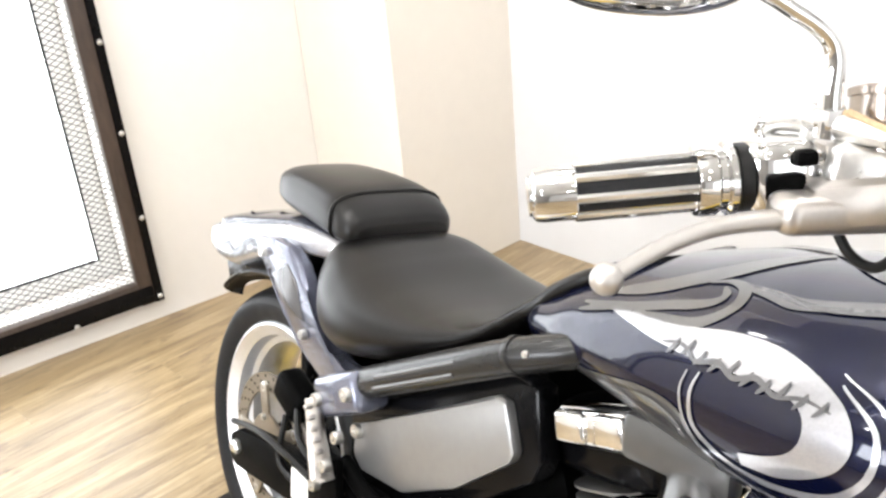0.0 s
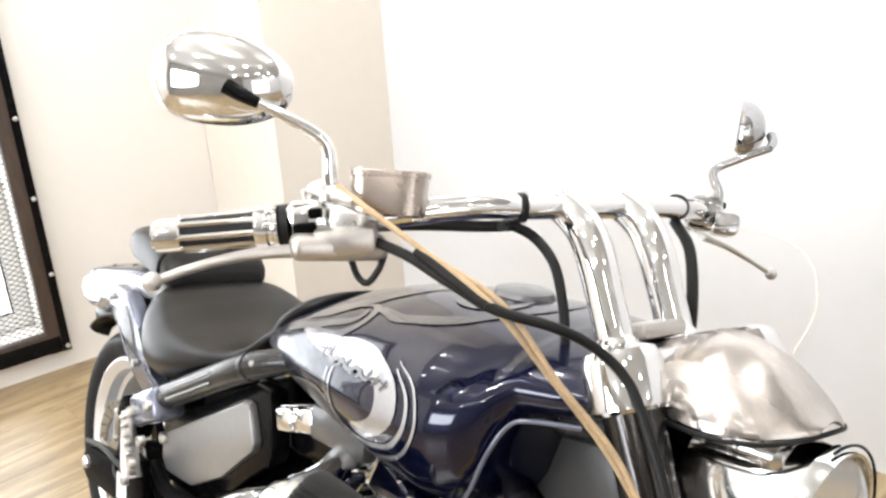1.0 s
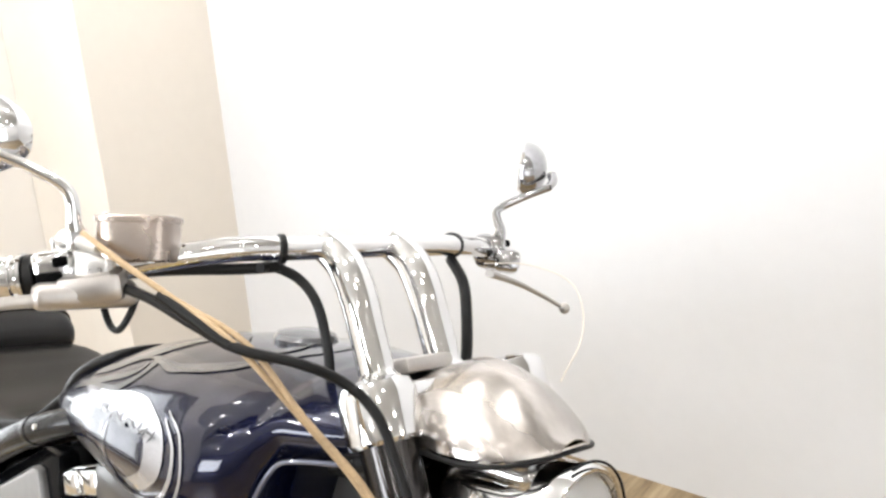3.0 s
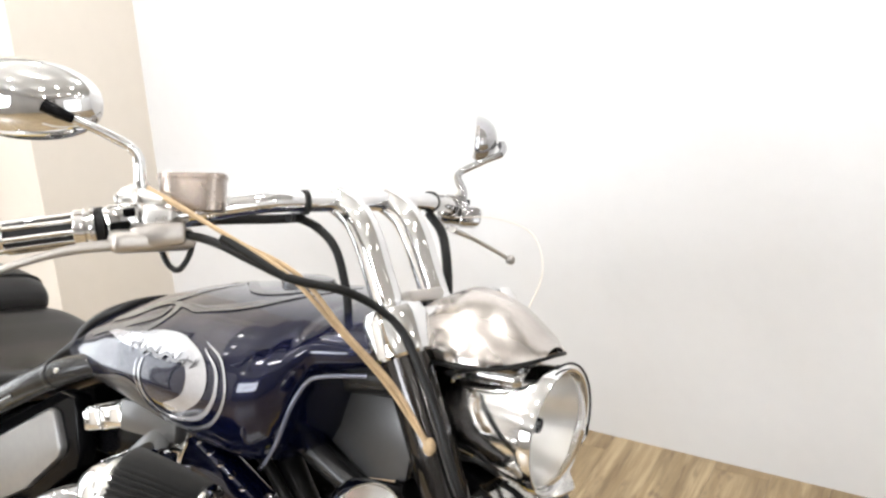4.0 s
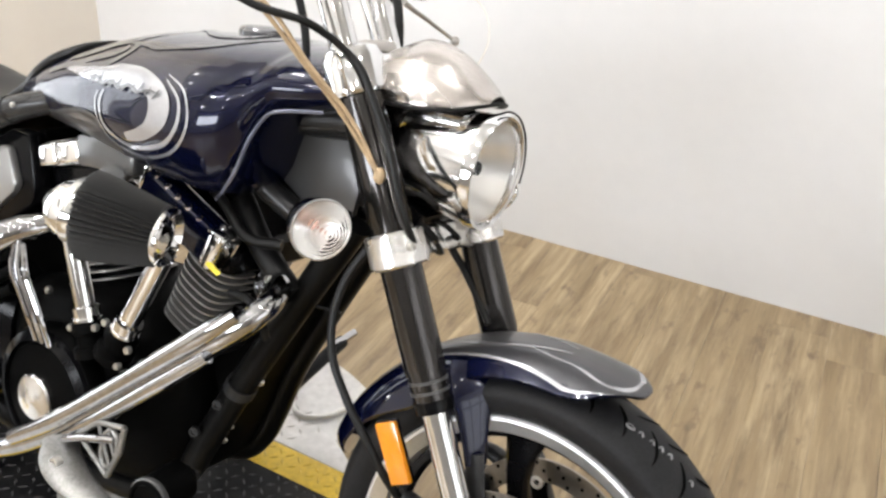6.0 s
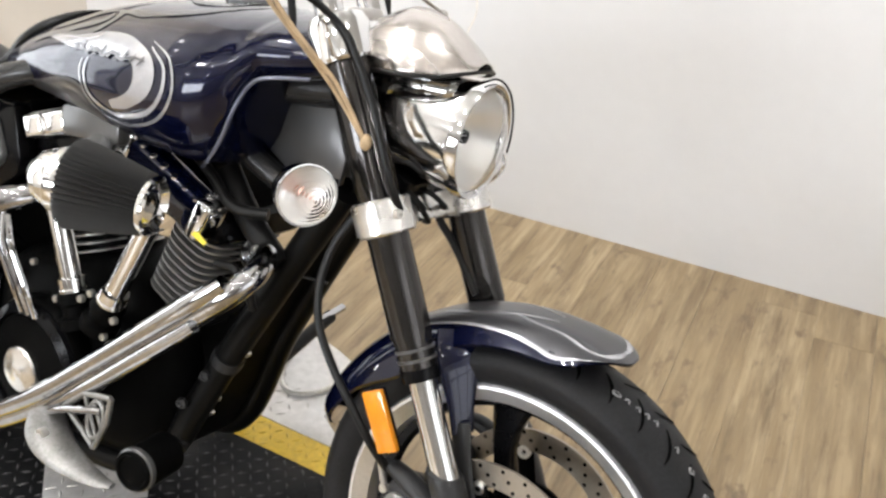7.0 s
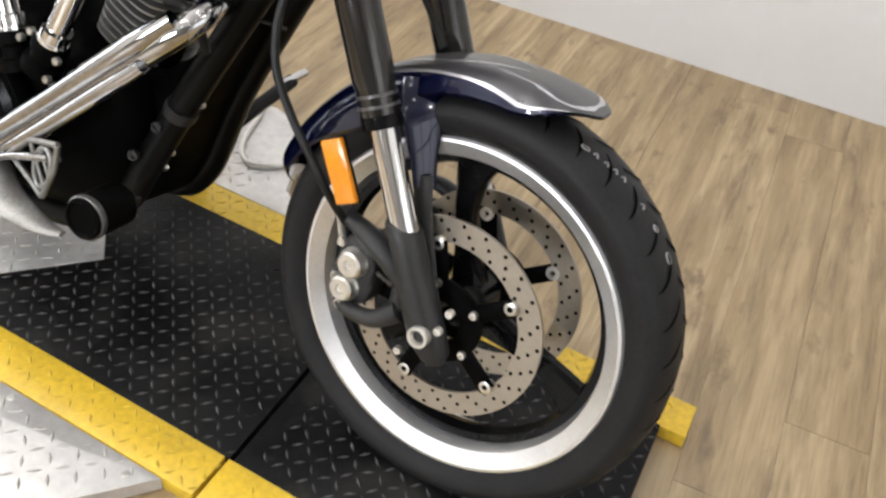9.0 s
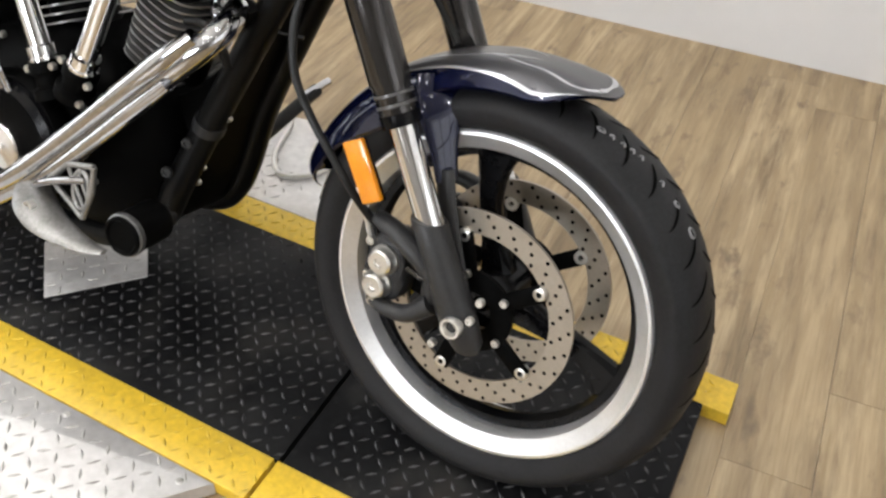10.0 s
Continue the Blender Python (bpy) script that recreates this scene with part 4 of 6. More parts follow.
# ghost flames low on the flank: a dark grey field with pale outlines
LOW = [(-0.960, 0.781), (-0.874, 0.791), (-0.823, 0.804), (-0.781, 0.816), (-0.748, 0.820), (-0.724, 0.816), (-0.706, 0.800), (-0.690, 0.780)]
part("ghost_field", band(LOW, [(x, interp(TX, TB, x) + 0.004) for x, z in LOW], tp(0.0008)), M["guard_grey"], tank, "dark grey ghost flame field")
for path, wd in (
    (LOW, 0.0055),
    ([(-0.950, 0.774), (-0.870, 0.784), (-0.810, 0.797), (-0.768, 0.808), (-0.738, 0.806), (-0.722, 0.796), (-0.727, 0.782), (-0.745, 0.773)], 0.0095),
    ([(-0.985, 0.778), (-0.900, 0.770), (-0.800, 0.763), (-0.717, 0.757), (-0.650, 0.756)], 0.005),
    ([(-0.900, 0.846), (-0.855, 0.866), (-0.815, 0.878)], 0.008),
):
    part("flame_stripe", ribbon(path, wd, tp(0.0014)), M["ghost"], tank, "pale grey ghost flame line and pale haze")
# the script on the flank, as a plain wavy bar with slanted strokes
part("script_bar", ribbon([(-0.762, 0.868), (-0.738, 0.874), (-0.716, 0.868), (-0.694, 0.876), (-0.674, 0.871), (-0.653, 0.879), (-0.632, 0.874), (-0.608, 0.881), (-0.584, 0.880)], 0.0050, tp(0.0026)), M["grey_paint"], tank, "dark grey lettering reduced to a wavy bar")
for k in range(10):
    sx = -0.752 + k * 0.0172
    sz = 0.871 + k * 0.0011 + (0.003 if k % 3 == 1 else -0.001)
    part("script_bar", ribbon([(sx, sz - 0.008), (sx + 0.006, sz), (sx + 0.008, sz + 0.007)], 0.0042, tp(0.0024)), M["grey_paint"], tank)


def tank_top(x, y, lift=0.001):
    zt, zb, zm, w = tank_at(x)
    q = min(0.98, abs(y) / w)
    return Vector((x, y, zm + (zt - zm) * (1 - q**2.1) ** (1 / 2.1) + lift))


tt = lambda x, y: tank_top(x, y, 0.0016)
for path, wd, mt in (
    ([(-0.90, -0.146), (-0.85, -0.158), (-0.785, -0.161), (-0.745, -0.157), (-0.736, -0.146), (-0.745, -0.134)], 0.011, "ghost"),
    ([(-0.82, -0.165), (-0.775, -0.175), (-0.742, -0.177), (-0.722, -0.168), (-0.716, -0.153), (-0.725, -0.134), (-0.745, -0.124), (-0.765, -0.128)], 0.012, "ghost"),
    ([(-0.735, -0.128), (-0.69, -0.140), (-0.66, -0.144), (-0.615, -0.133), (-0.57, -0.11)], 0.016, "ghost"),
    # wide pale haze painted across the top
    ([(-0.87, -0.140), (-0.81, -0.132), (-0.767, -0.110), (-0.735, -0.072), (-0.70, -0.033)], 0.030, "ghost"),
    ([(-0.90, 0.02), (-0.80, 0.03), (-0.70, -0.02), (-0.62, -0.08), (-0.56, -0.06), (-0.58, 0.0), (-0.66, 0.02)], 0.016, "grey_paint"),
    ([(-0.72, -0.13), (-0.64, -0.145), (-0.57, -0.12), (-0.53, -0.06), (-0.52, 0.0), (-0.54, 0.07)], 0.010, "grey_paint"),
):
    part("flame_stripe", ribbon(path, wd, tt), M[mt], tank, "grey ghost flame line and pale haze")
part("filler_cap", lathe([(0.040, 0.0), (0.041, 0.006), (0.037, 0.012), (0.030, 0.014), (0.0005, 0.016)], (-0.60, 0.0, 0.966), (-0.05, 0, 1), 40), M["grey_paint"], tank)
# thin bright tube standing for the highlight on the edge round the front notch
part("edge_trim", tube([(-0.520, -0.150, 0.746), (-0.492, -0.170, 0.766), (-0.472, -0.172, 0.800), (-0.459, -0.166, 0.848), (-0.443, -0.156, 0.884), (-0.420, -0.148, 0.896), (-0.370, -0.128, 0.905)], 0.0030, 8), M["blue_silver"], tank)


# crayon marks on the front tyre's crown
for k, (a, y, r_) in enumerate(((70.5, -0.026, 0.006), (67.5, -0.023, 0.0), (64.5, -0.020, 0.0), (62.0, -0.016, 0.0), (59.5, -0.012, 0.0), (52.0, -0.012, 0.0), (46.0, -0.010, 0.005), (38.5, -0.008, 0.0075))):
    r1 = 0.249 + 0.5 * (0.3125 - 0.249)
    rr = r1 + (0.3125 - r1) * (1 - (y / 0.061) ** 2) ** 0.45 + 0.0008
    al = radians(a)
    o, t_ = Vector((rr * math.cos(al), y, rr * math.sin(al))), Vector((-math.sin(al), 0, math.cos(al)))
    if r_:
        pts = [o + t_ * (r_ * math.cos(q)) + Vector((0, r_ * 0.8 * math.sin(q), 0)) for q in np.linspace(0, 2 * math.pi, 10)]
    else:
        pts = [o - t_ * 0.004 + Vector((0, -0.004, 0)), o + Vector((0, 0.004, 0)), o + t_ * 0.0035 + Vector((0, -0.002, 0))]
    part("crayon_mark", tube(pts, 0.0015, 6, 3, 0.5), M["chalk"], front_wheel)


# seats
def loft(stations, n=36, power=2.6, dish=0.0, per=5):
    """A cushion from stations of (x, half width, top, bottom)."""
    rings = []
    for x, w, zt, zb in spline(stations, per):
        zm, h = zb + (zt - zb) * 0.45, (zt - zb)
        ring = []
        for k in range(n):
            a = 2 * math.pi * k / n
            c, s = math.cos(a), math.sin(a)
            y = w * math.copysign(abs(c) ** (2 / power), c)
            z = zm + (h * 0.55 if s > 0 else h * 0.45) * math.copysign(abs(s) ** (2 / power), s)
            if s > 0:
                z -= dish * (1 - min(1, (y / w) ** 2)) * s
            ring.append(Vector((x, y, z)))
        rings.append(ring)
    bm = bmesh.new()
    skin(bm, rings)
    return bm


SEAT = [(-1.495, 0.050, 0.715, 0.665), (-1.475, 0.115, 0.770, 0.615), (-1.42, 0.158, 0.783, 0.590), (-1.35, 0.178, 0.768, 0.592), (-1.27, 0.180, 0.750, 0.622), (-1.18, 0.163, 0.745, 0.665), (-1.10, 0.135, 0.758, 0.712),
        (-1.03, 0.116, 0.816, 0.764), (-0.98, 0.126, 0.860, 0.800), (-0.94, 0.122, 0.886, 0.836), (-0.90, 0.104, 0.905, 0.866), (-0.875, 0.075, 0.912, 0.886), (-0.862, 0.032, 0.912, 0.896)]
seat = part("rider_seat", loft(SEAT, 96, 2.5, 0.018, 12), M["leather"], bike, "wide dished black vinyl rider seat")
for s in (-1, 1):
    edge = [(x, s * w * 0.985, zb + (zt - zb) * 0.53) for x, w, zt, zb in SEAT[1:-2]]
    part("seam", tube(edge, 0.0020, 6, 4), M["leather"], seat)
PIL = [(-1.722, 0.045, 0.796, 0.772), (-1.708, 0.076, 0.816, 0.758), (-1.66, 0.092, 0.830, 0.750), (-1.58, 0.102, 0.835, 0.747), (-1.51, 0.108, 0.832, 0.745), (-1.475, 0.108, 0.823, 0.744), (-1.452, 0.106, 0.812, 0.744), (-1.436, 0.100, 0.798, 0.748), (-1.428, 0.088, 0.784, 0.756)]
pillion = part("pillion_seat", loft(PIL, 96, 3.4, 0.0, 12), M["leather"], bike, "short black vinyl pillion seat with a piped seam")
bm = bmesh.new()
ring_ = [(0.1095 * math.copysign(abs(math.cos(a)) ** 0.588, math.cos(a)), math.copysign(abs(math.sin(a)) ** 0.588, math.sin(a))) for a in np.linspace(radians(-35), radians(215), 46)]
sweep(bm, [(-1.480, y, 0.7805 + (0.0448 if q > 0 else 0.0365) * q) for y, q in ring_], 0.0030, 8, 2)
part("piping", bm, M["leather"], pillion)

# ---- headlight, cowl, signals ----
def cowl_mesh():
    rings = []
    for x, w, zt, zb in spline([(-0.405, 0.040, 0.964, 0.936), (-0.385, 0.062, 0.980, 0.932), (-0.345, 0.080, 1.002, 0.934), (-0.300, 0.088, 1.020, 0.938), (-0.255, 0.085, 1.014, 0.941), (-0.218, 0.068, 0.992, 0.946), (-0.195, 0.044, 0.973, 0.952), (-0.184, 0.022, 0.967, 0.957)], 5):
        ring = [Vector((x, w * math.copysign(abs(math.cos(a)) ** 0.85, math.cos(a)), zb + (zt - zb) * (0.62 * math.sin(a) + 0.38 * (1 - abs(math.cos(a)))))) for a in (math.pi * k / 28 for k in range(29))]
        ring += [Vector((x, w * 0.93 * math.copysign(abs(math.cos(a)) ** 0.85, math.cos(a)), zb + (zt - zb) * 0.9 * (0.62 * math.sin(a) + 0.38 * (1 - abs(math.cos(a)))))) for a in (math.pi * k / 28 for k in range(28, -1, -1))]
        rings.append(ring)
    bm = bmesh.new()
    skin(bm, rings)
    return bm


cowl = part("headlight_cowl", cowl_mesh(), M["hammered"], bike, "brushed aluminium headlight cowl")
lip_pts = [(-0.40, 0.052, 0.932), (-0.345, 0.082, 0.931), (-0.300, 0.090, 0.934), (-0.255, 0.089, 0.937), (-0.218, 0.074, 0.942), (-0.192, 0.042, 0.951)]
part("cowl_lip", tube([(x, -y, z) for x, y, z in lip_pts] + [(-0.183, 0.0, 0.956)] + lip_pts[::-1], 0.0027, 8), M["hose"], cowl, "black rubber lip")

HC, HA = Vector((-0.176, -0.004, 0.865)), Vector((1.0, 0.05, -0.02)).normalized()
HS = 0.905
head = part("headlight_shell", lathe([(r * HS, h) for r, h in [(0.030, -0.128), (0.060, -0.126), (0.073, -0.118), (0.079, -0.102), (0.082, -0.060), (0.085, -0.020), (0.086, 0.0)]], HC, HA, 56), M["bowl_chrome"], bike, "chrome headlight bowl")
part("rim_ring", lathe([(r * HS, h) for r, h in [(0.080, 0.004), (0.083, 0.012), (0.087, 0.013), (0.0895, 0.006), (0.089, -0.004), (0.085, -0.006)]], HC, HA, 64, loop=True), M["chrome"], head, "chrome headlight rim")
part("visor_edge", tube([HC + HA * 0.010 + Vector((0, 0.0850 * math.cos(a), 0.0850 * math.sin(a))) for a in np.linspace(radians(-15), radians(105), 12)], 0.0016, 8), M["black"], head)
part("reflector_bowl", lathe([(r * HS, h) for r, h in [(0.0005, -0.085), (0.030, -0.075), (0.055, -0.048), (0.072, -0.018), (0.080, 0.004)]], HC, HA, 48), M["frost"], head, "mirror-bright reflector")
part("bulb_shield", lathe([(r * HS, h) for r, h in [(0.0005, -0.012), (0.010, -0.014), (0.012, -0.022), (0.009, -0.055), (0.006, -0.08)]], HC, HA, 20), M["matte"], head)
lens = part("lens", lathe([(r * HS, h) for r, h in [(0.081, 0.006), (0.072, 0.016), (0.050, 0.026), (0.025, 0.031), (0.0005, 0.032), (0.0005, 0.029), (0.025, 0.028), (0.050, 0.023), (0.071, 0.013), (0.079, 0.004)]], HC, HA, 56), M["glass"], head, "clear domed glass lens")
lens.visible_shadow = False
part("headlight_hood", prism([(-0.385, 0.936), (-0.30, 0.937), (-0.205, 0.948), (-0.215, 0.942), (-0.29, 0.924), (-0.37, 0.912)], -0.066, 0.066, 0.004, SIDE), M["chrome"], head, "chrome filler under the cowl")
# brackets and wiring behind the headlight
part("headlight_bracket", join(box(0.09, 0.012, 0.03, 0.003, pose(-0.275, -0.062, 0.80, 0, 25, 0)), box(0.09, 0.012, 0.03, 0.003, pose(-0.275, 0.062, 0.80, 0, 25, 0)), box(0.05, 0.12, 0.025, 0.004, pose(-0.262, 0, 0.785, 0, 20, 0))), M["black"], bike)
part("headlight_back", box(0.05, 0.11, 0.10, 0.02, pose(-0.345, 0, 0.855, 0, -10, 0)), M["black"], bike, "black housing behind the headlight")
for k, (y, z, b_) in enumerate(((-0.05, 0.79, 0.03), (-0.03, 0.775, 0.035), (0.01, 0.78, 0.025), (-0.065, 0.83, 0.02))):
    part("wiring", tube([(-0.30, y, z + 0.03), (-0.262, y - 0.012, z - 0.004), (-0.232, y - 0.008, z - b_ * 0.3), (-0.215, y + 0.01, z - b_), (-0.25, y + 0.03, z - b_ * 1.2)], 0.0042, 8), M["hose"], bike)
bolts(bike, [(-0.255, -0.070, 0.795), (-0.285, -0.068, 0.83), (-0.27, -0.07, 0.77)], (0, -1, 0), 0.006)


def turn_signal(s):
    c = Vector((-0.270, s * 0.232, 0.788))
    ax = Vector((0.85, s * 0.50, 0.05)).normalized()
    t = part("turn_signal", lathe([(0.006, -0.055), (0.020, -0.050), (0.031, -0.036), (0.037, -0.016), (0.0392, 0.0), (0.0392, 0.004), (0.037, 0.004)], c, ax, 36), M["chrome"], bike, "round chrome turn signal with a clear lens")
    part("signal_reflector", lathe([(0.0005, -0.030), (0.018, -0.022), (0.031, -0.006), (0.036, 0.003)], c, ax, 30), M["frost"], t)
    part("bulb", lathe([(0.0005, -0.004), (0.004, -0.006), (0.006, -0.012), (0.004, -0.028)], c, ax, 16), M["bulb_glass"], t, "small pale bulb")
    prof = []
    for k in range(15):
        r = 0.0378 * (1 - k / 14)
        h = 0.026 * (1 - (r / 0.0378) ** 2) + (0.0016 if k % 2 else 0.0) + 0.004
        prof.append((max(r, 0.0005), h))
    l_ = part("signal_lens", lathe(prof + [(0.0005, 0.030), (0.02, 0.020), (0.0355, 0.002)], c, ax, 40), M["glass"], t, "clear fluted lens")
    l_.visible_shadow = False
    part("stalk", tube([c - ax * 0.05, c - ax * 0.075 + Vector((0, -s * 0.03, 0)), fork_point(s * 0.13, 0.80, -0.045)], 0.0095, 12), M["black"], t)
    return t


turn_signal(-1), turn_signal(1)

# ---- handlebar ----
BAR = [(-0.704, -0.444, 1.033), (-0.662, -0.392, 1.047), (-0.616, -0.333, 1.063), (-0.562, -0.263, 1.083), (-0.520, -0.180, 1.101), (-0.503, -0.110, 1.104), (-0.498, 0.0, 1.105),
       (-0.500, 0.110, 1.104), (-0.512, 0.180, 1.101), (-0.545, 0.262, 1.090), (-0.590, 0.330, 1.074), (-0.632, 0.385, 1.058), (-0.672, 0.436, 1.044)]
bar = part("handlebar", tube(BAR, 0.0135, 20, 5), M["chrome"], bike, "wide chrome handlebar")
for p, q in (((-0.503, -0.121, 1.1035), (-0.5055, -0.127, 1.1032)), ((-0.507, 0.150, 1.1027), (-0.5085, 0.156, 1.1024))):
    a, b = Vector(p), Vector(q)
    part("cable_tie", lathe([(0.0137, 0), (0.0165, 0), (0.0165, 0.006), (0.0137, 0.006)], a, b - a, 20, loop=True), M["hose"], bar)


def bar_point(u):
    pts = spline(BAR, 20)
    k = min(len(pts) - 1, max(0, u * (len(pts) - 1)))
    i = int(k)
    j = min(i + 1, len(pts) - 1)
    return Vector(pts[i] + (pts[j] - pts[i]) * (k - i))


def controls(s):
    """Grip, switch housing, lever, mirror of one side."""
    e, i_ = (bar_point(0.0), bar_point(0.15)) if s < 0 else (bar_point(1.0), bar_point(0.85))
    ax = (i_ - e).normalized()
    e, n = e + ax * 0.013, 0.098
    grip = part("grip", lathe([(0.0005, -0.012), (0.0125, -0.012), (0.0172, -0.009), (0.0182, -0.004), (0.0182, 0.017), (0.0172, 0.018)], e, ax, 32), M["chrome"], bike, "ribbed black and chrome grip")
    part("grip_core", lathe([(0.0169, 0.018), (0.0169, n), (0.0146, n + 0.001)], e, ax, 32), M["rubber"], grip)
    x_, y_, z_ = frame_of(ax)
    for k in range(8):
        a = 2 * math.pi * k / 8 + 0.3
        o = e + (x_ * math.cos(a) + y_ * math.sin(a)) * 0.0170
        part("grip_bar", rod(o + ax * 0.017, o + ax * (n - 0.004), 0.0034, 8), M["chrome"], grip)
    part("grip_collar", lathe([(0.0151, n - 0.004), (0.0225, n - 0.004), (0.0235, n), (0.0235, n + 0.008), (0.0214, n + 0.010), (0.0214, n + 0.014), (0.0245, n + 0.016), (0.0245, n + 0.020), (0.0151, n + 0.022)], e, ax, 32, loop=True), M["chrome"], grip)
    part("throttle_flange", lathe([(0.0151, n + 0.022), (0.0225, n + 0.022), (0.0225, n + 0.030), (0.0151, n + 0.030)], e, ax, 28, loop=True), M["hose"], grip)
    # switch housing
    c = e + ax * (n + 0.050)
    fr = Matrix.Translation(c) @ ax.to_track_quat("X", "Z").to_matrix().to_4x4()
    sw = part("switch_housing", box(0.046, 0.042, 0.050, 0.012, fr, seg=3), M["chrome" if s < 0 else "dark_chrome"], bike, "chrome switch housing")
    part("switch", box(0.024, 0.010, 0.018, 0.003, fr @ pose(-0.002, 0.023 if s > 0 else -0.023, -0.004)), M["matte"], sw)
    part("switch", box(0.014, 0.012, 0.010, 0.003, fr @ pose(0.010, 0.023 if s > 0 else -0.023, 0.014)), M["matte"], sw)
    fwd = Vector((1, 0, 0)) - ax * ax.x
    fwd.normalize()
    upv = fwd.cross(ax) if fwd.cross(ax).z > 0 else ax.cross(fwd)
    # clamp and perch ahead of the bar
    d = e + ax * (n + 0.088)
    perch = part("lever_perch", join(box(0.064, 0.036, 0.030, 0.008, Matrix.Translation(d + fwd * 0.030 - upv * 0.010) @ ax.to_track_quat("X", "Z").to_matrix().to_4x4()),
                                     box(0.026, 0.046, 0.040, 0.010, Matrix.Translation(d) @ ax.to_track_quat("X", "Z").to_matrix().to_4x4())), M["satin" if s < 0 else "dark_chrome"], bike, "lever perch clamped to the bar")
    bolts(perch, [d + upv * 0.024 + ax * 0.006, d + upv * 0.024 - ax * 0.02], upv, 0.0045, 0.006)
    tip = Vector((-0.588, -0.491, 1.019)) if s < 0 else Vector((-0.560, 0.500, 0.984))
    if s < 0:
        way = [Vector(q) for q in ((-0.548, -0.280, 1.050), (-0.572, -0.335, 1.047), (-0.588, -0.380, 1.042), (-0.594, -0.415, 1.036), (-0.592, -0.455, 1.028))] + [tip]
        part("master_cylinder", box(0.098, 0.030, 0.026, 0.009, Matrix.Translation((-0.562, -0.312, 1.052)) @ Vector((-0.36, -0.93, -0.06)).to_track_quat("X", "Z").to_matrix().to_4x4(), seg=3), M["satin"], perch)
    else:
        way = [Vector(q) for q in ((-0.575, 0.318, 1.046), (-0.584, 0.345, 1.040), (-0.592, 0.395, 1.028), (-0.590, 0.430, 1.017), (-0.578, 0.470, 1.000))] + [tip]
    lv = part("brake_lever" if s < 0 else "clutch_lever", tube(way, [0.0095, 0.0098, 0.0080, 0.0068, 0.0060, 0.0054] if s < 0 else [0.0075, 0.0072, 0.0062, 0.0054, 0.0048, 0.0044], 14, 6, 0.75), M["lever"], bike, "long painted hand lever with a ball end")
    bm = bmesh.new()
    bmesh.ops.create_uvsphere(bm, u_segments=20, v_segments=12, radius=0.0092, matrix=Matrix.Translation(tip))
    part("ball_end", bm, M["lever"], lv)
    if s < 0:
        # bright clamp round the bar: a post, a top plate to the mirror's foot, bolts
        clip = part("bar_clamp", tube([(-0.630, -0.310, 1.066), (-0.632, -0.310, 1.084), (-0.622, -0.311, 1.098), (-0.600, -0.312, 1.104), (-0.575, -0.312, 1.103), (-0.545, -0.310, 1.101)], [0.006, 0.0065, 0.0075, 0.010, 0.0095, 0.006], 14, 6, 0.8), M["bright_alloy"], perch, "bright alloy bar clamp")
        part("clamp_body", box(0.038, 0.032, 0.030, 0.007, pose(-0.566, -0.300, 1.080, 0, 0, 42), seg=3), M["bright_alloy"], perch)
        bolts(clip, [(-0.629, -0.312, 1.092)], (0.1, -0.4, 0.9), 0.0055, 0.007, "chrome")
    # mirror: stem and teardrop shell
    base = Vector((-0.583, -0.314, 1.108)) if s < 0 else Vector((-0.548, 0.296, 1.102))
    if s < 0:
        joint, centre, nx = Vector((-0.639, -0.364, 1.184)), Vector((-0.675, -0.396, 1.200)), Vector((-0.74, -0.66, 0.02))
    else:
        joint, centre, nx = Vector((-0.560, 0.378, 1.180)), Vector((-0.602, 0.410, 1.203)), Vector((-0.60, 0.79, 0.10))
    bend = Vector((-0.586, -0.324, 1.152)) if s < 0 else Vector((-0.577, 0.322, 1.140))
    long_ = nx.normalized()
    face = Vector((-1, 0, 0)) - long_ * Vector((-1, 0, 0)).dot(long_)
    face = (face.normalized() + Vector((0, 0, 0.04))).normalized()
    up2 = face.cross(long_)
    up2 = up2 if up2.z > 0 else -up2
    st = part("mirror_stem", tube([base - upv * 0.012, base + upv * 0.012, bend, bend.lerp(joint - face * 0.024, 0.5) + Vector((0, 0, 0.003)), joint - face * 0.024], [0.010, 0.0075, 0.0062, 0.0058, 0.0058], 14), M["chrome" if s < 0 else "dark_chrome"], bike, "curved chrome mirror stem")
    part("stem_nut", lathe([(0.0005, 0.007), (0.0085, 0.007), (0.0100, 0.005), (0.0100, -0.006)], base, upv, 6), M["chrome"], st)
    rings = []
    for dpt, sc in ((0.006, 0.93), (0.002, 1.0), (-0.006, 0.99), (-0.016, 0.90), (-0.026, 0.70), (-0.032, 0.42), (-0.034, 0.08)):
        ring = []
        for k in range(40):
            a = 2 * math.pi * k / 40
            lx = math.cos(a)
            w_ = (0.045 if s < 0 else 0.040) * (1.02 + 0.16 * lx)
            ring.append(centre + long_ * ((0.074 if s < 0 else 0.064) * math.copysign(abs(lx) ** 0.85, lx) * sc) + up2 * (w_ * math.copysign(abs(math.sin(a)) ** 0.8, math.sin(a)) * sc) + face * dpt)
        rings.append(ring)
    bm = bmesh.new()
    skin(bm, rings)
    sh = part("mirror", bm, M["chrome" if s < 0 else "dark_chrome"], bike, "teardrop chrome mirror shell")
    bm = bmesh.new()
    skin(bm, [[q * 0.98 + centre * 0.02 + face * (0.0015 + o) for q in rings[0]] for o in (0, 0.0015)])
    part("mirror_glass", bm, M["mirror"], sh)
    hub = joint.lerp(centre, 0.62) - face * 0.036 + Vector((0, 0, 0.003))
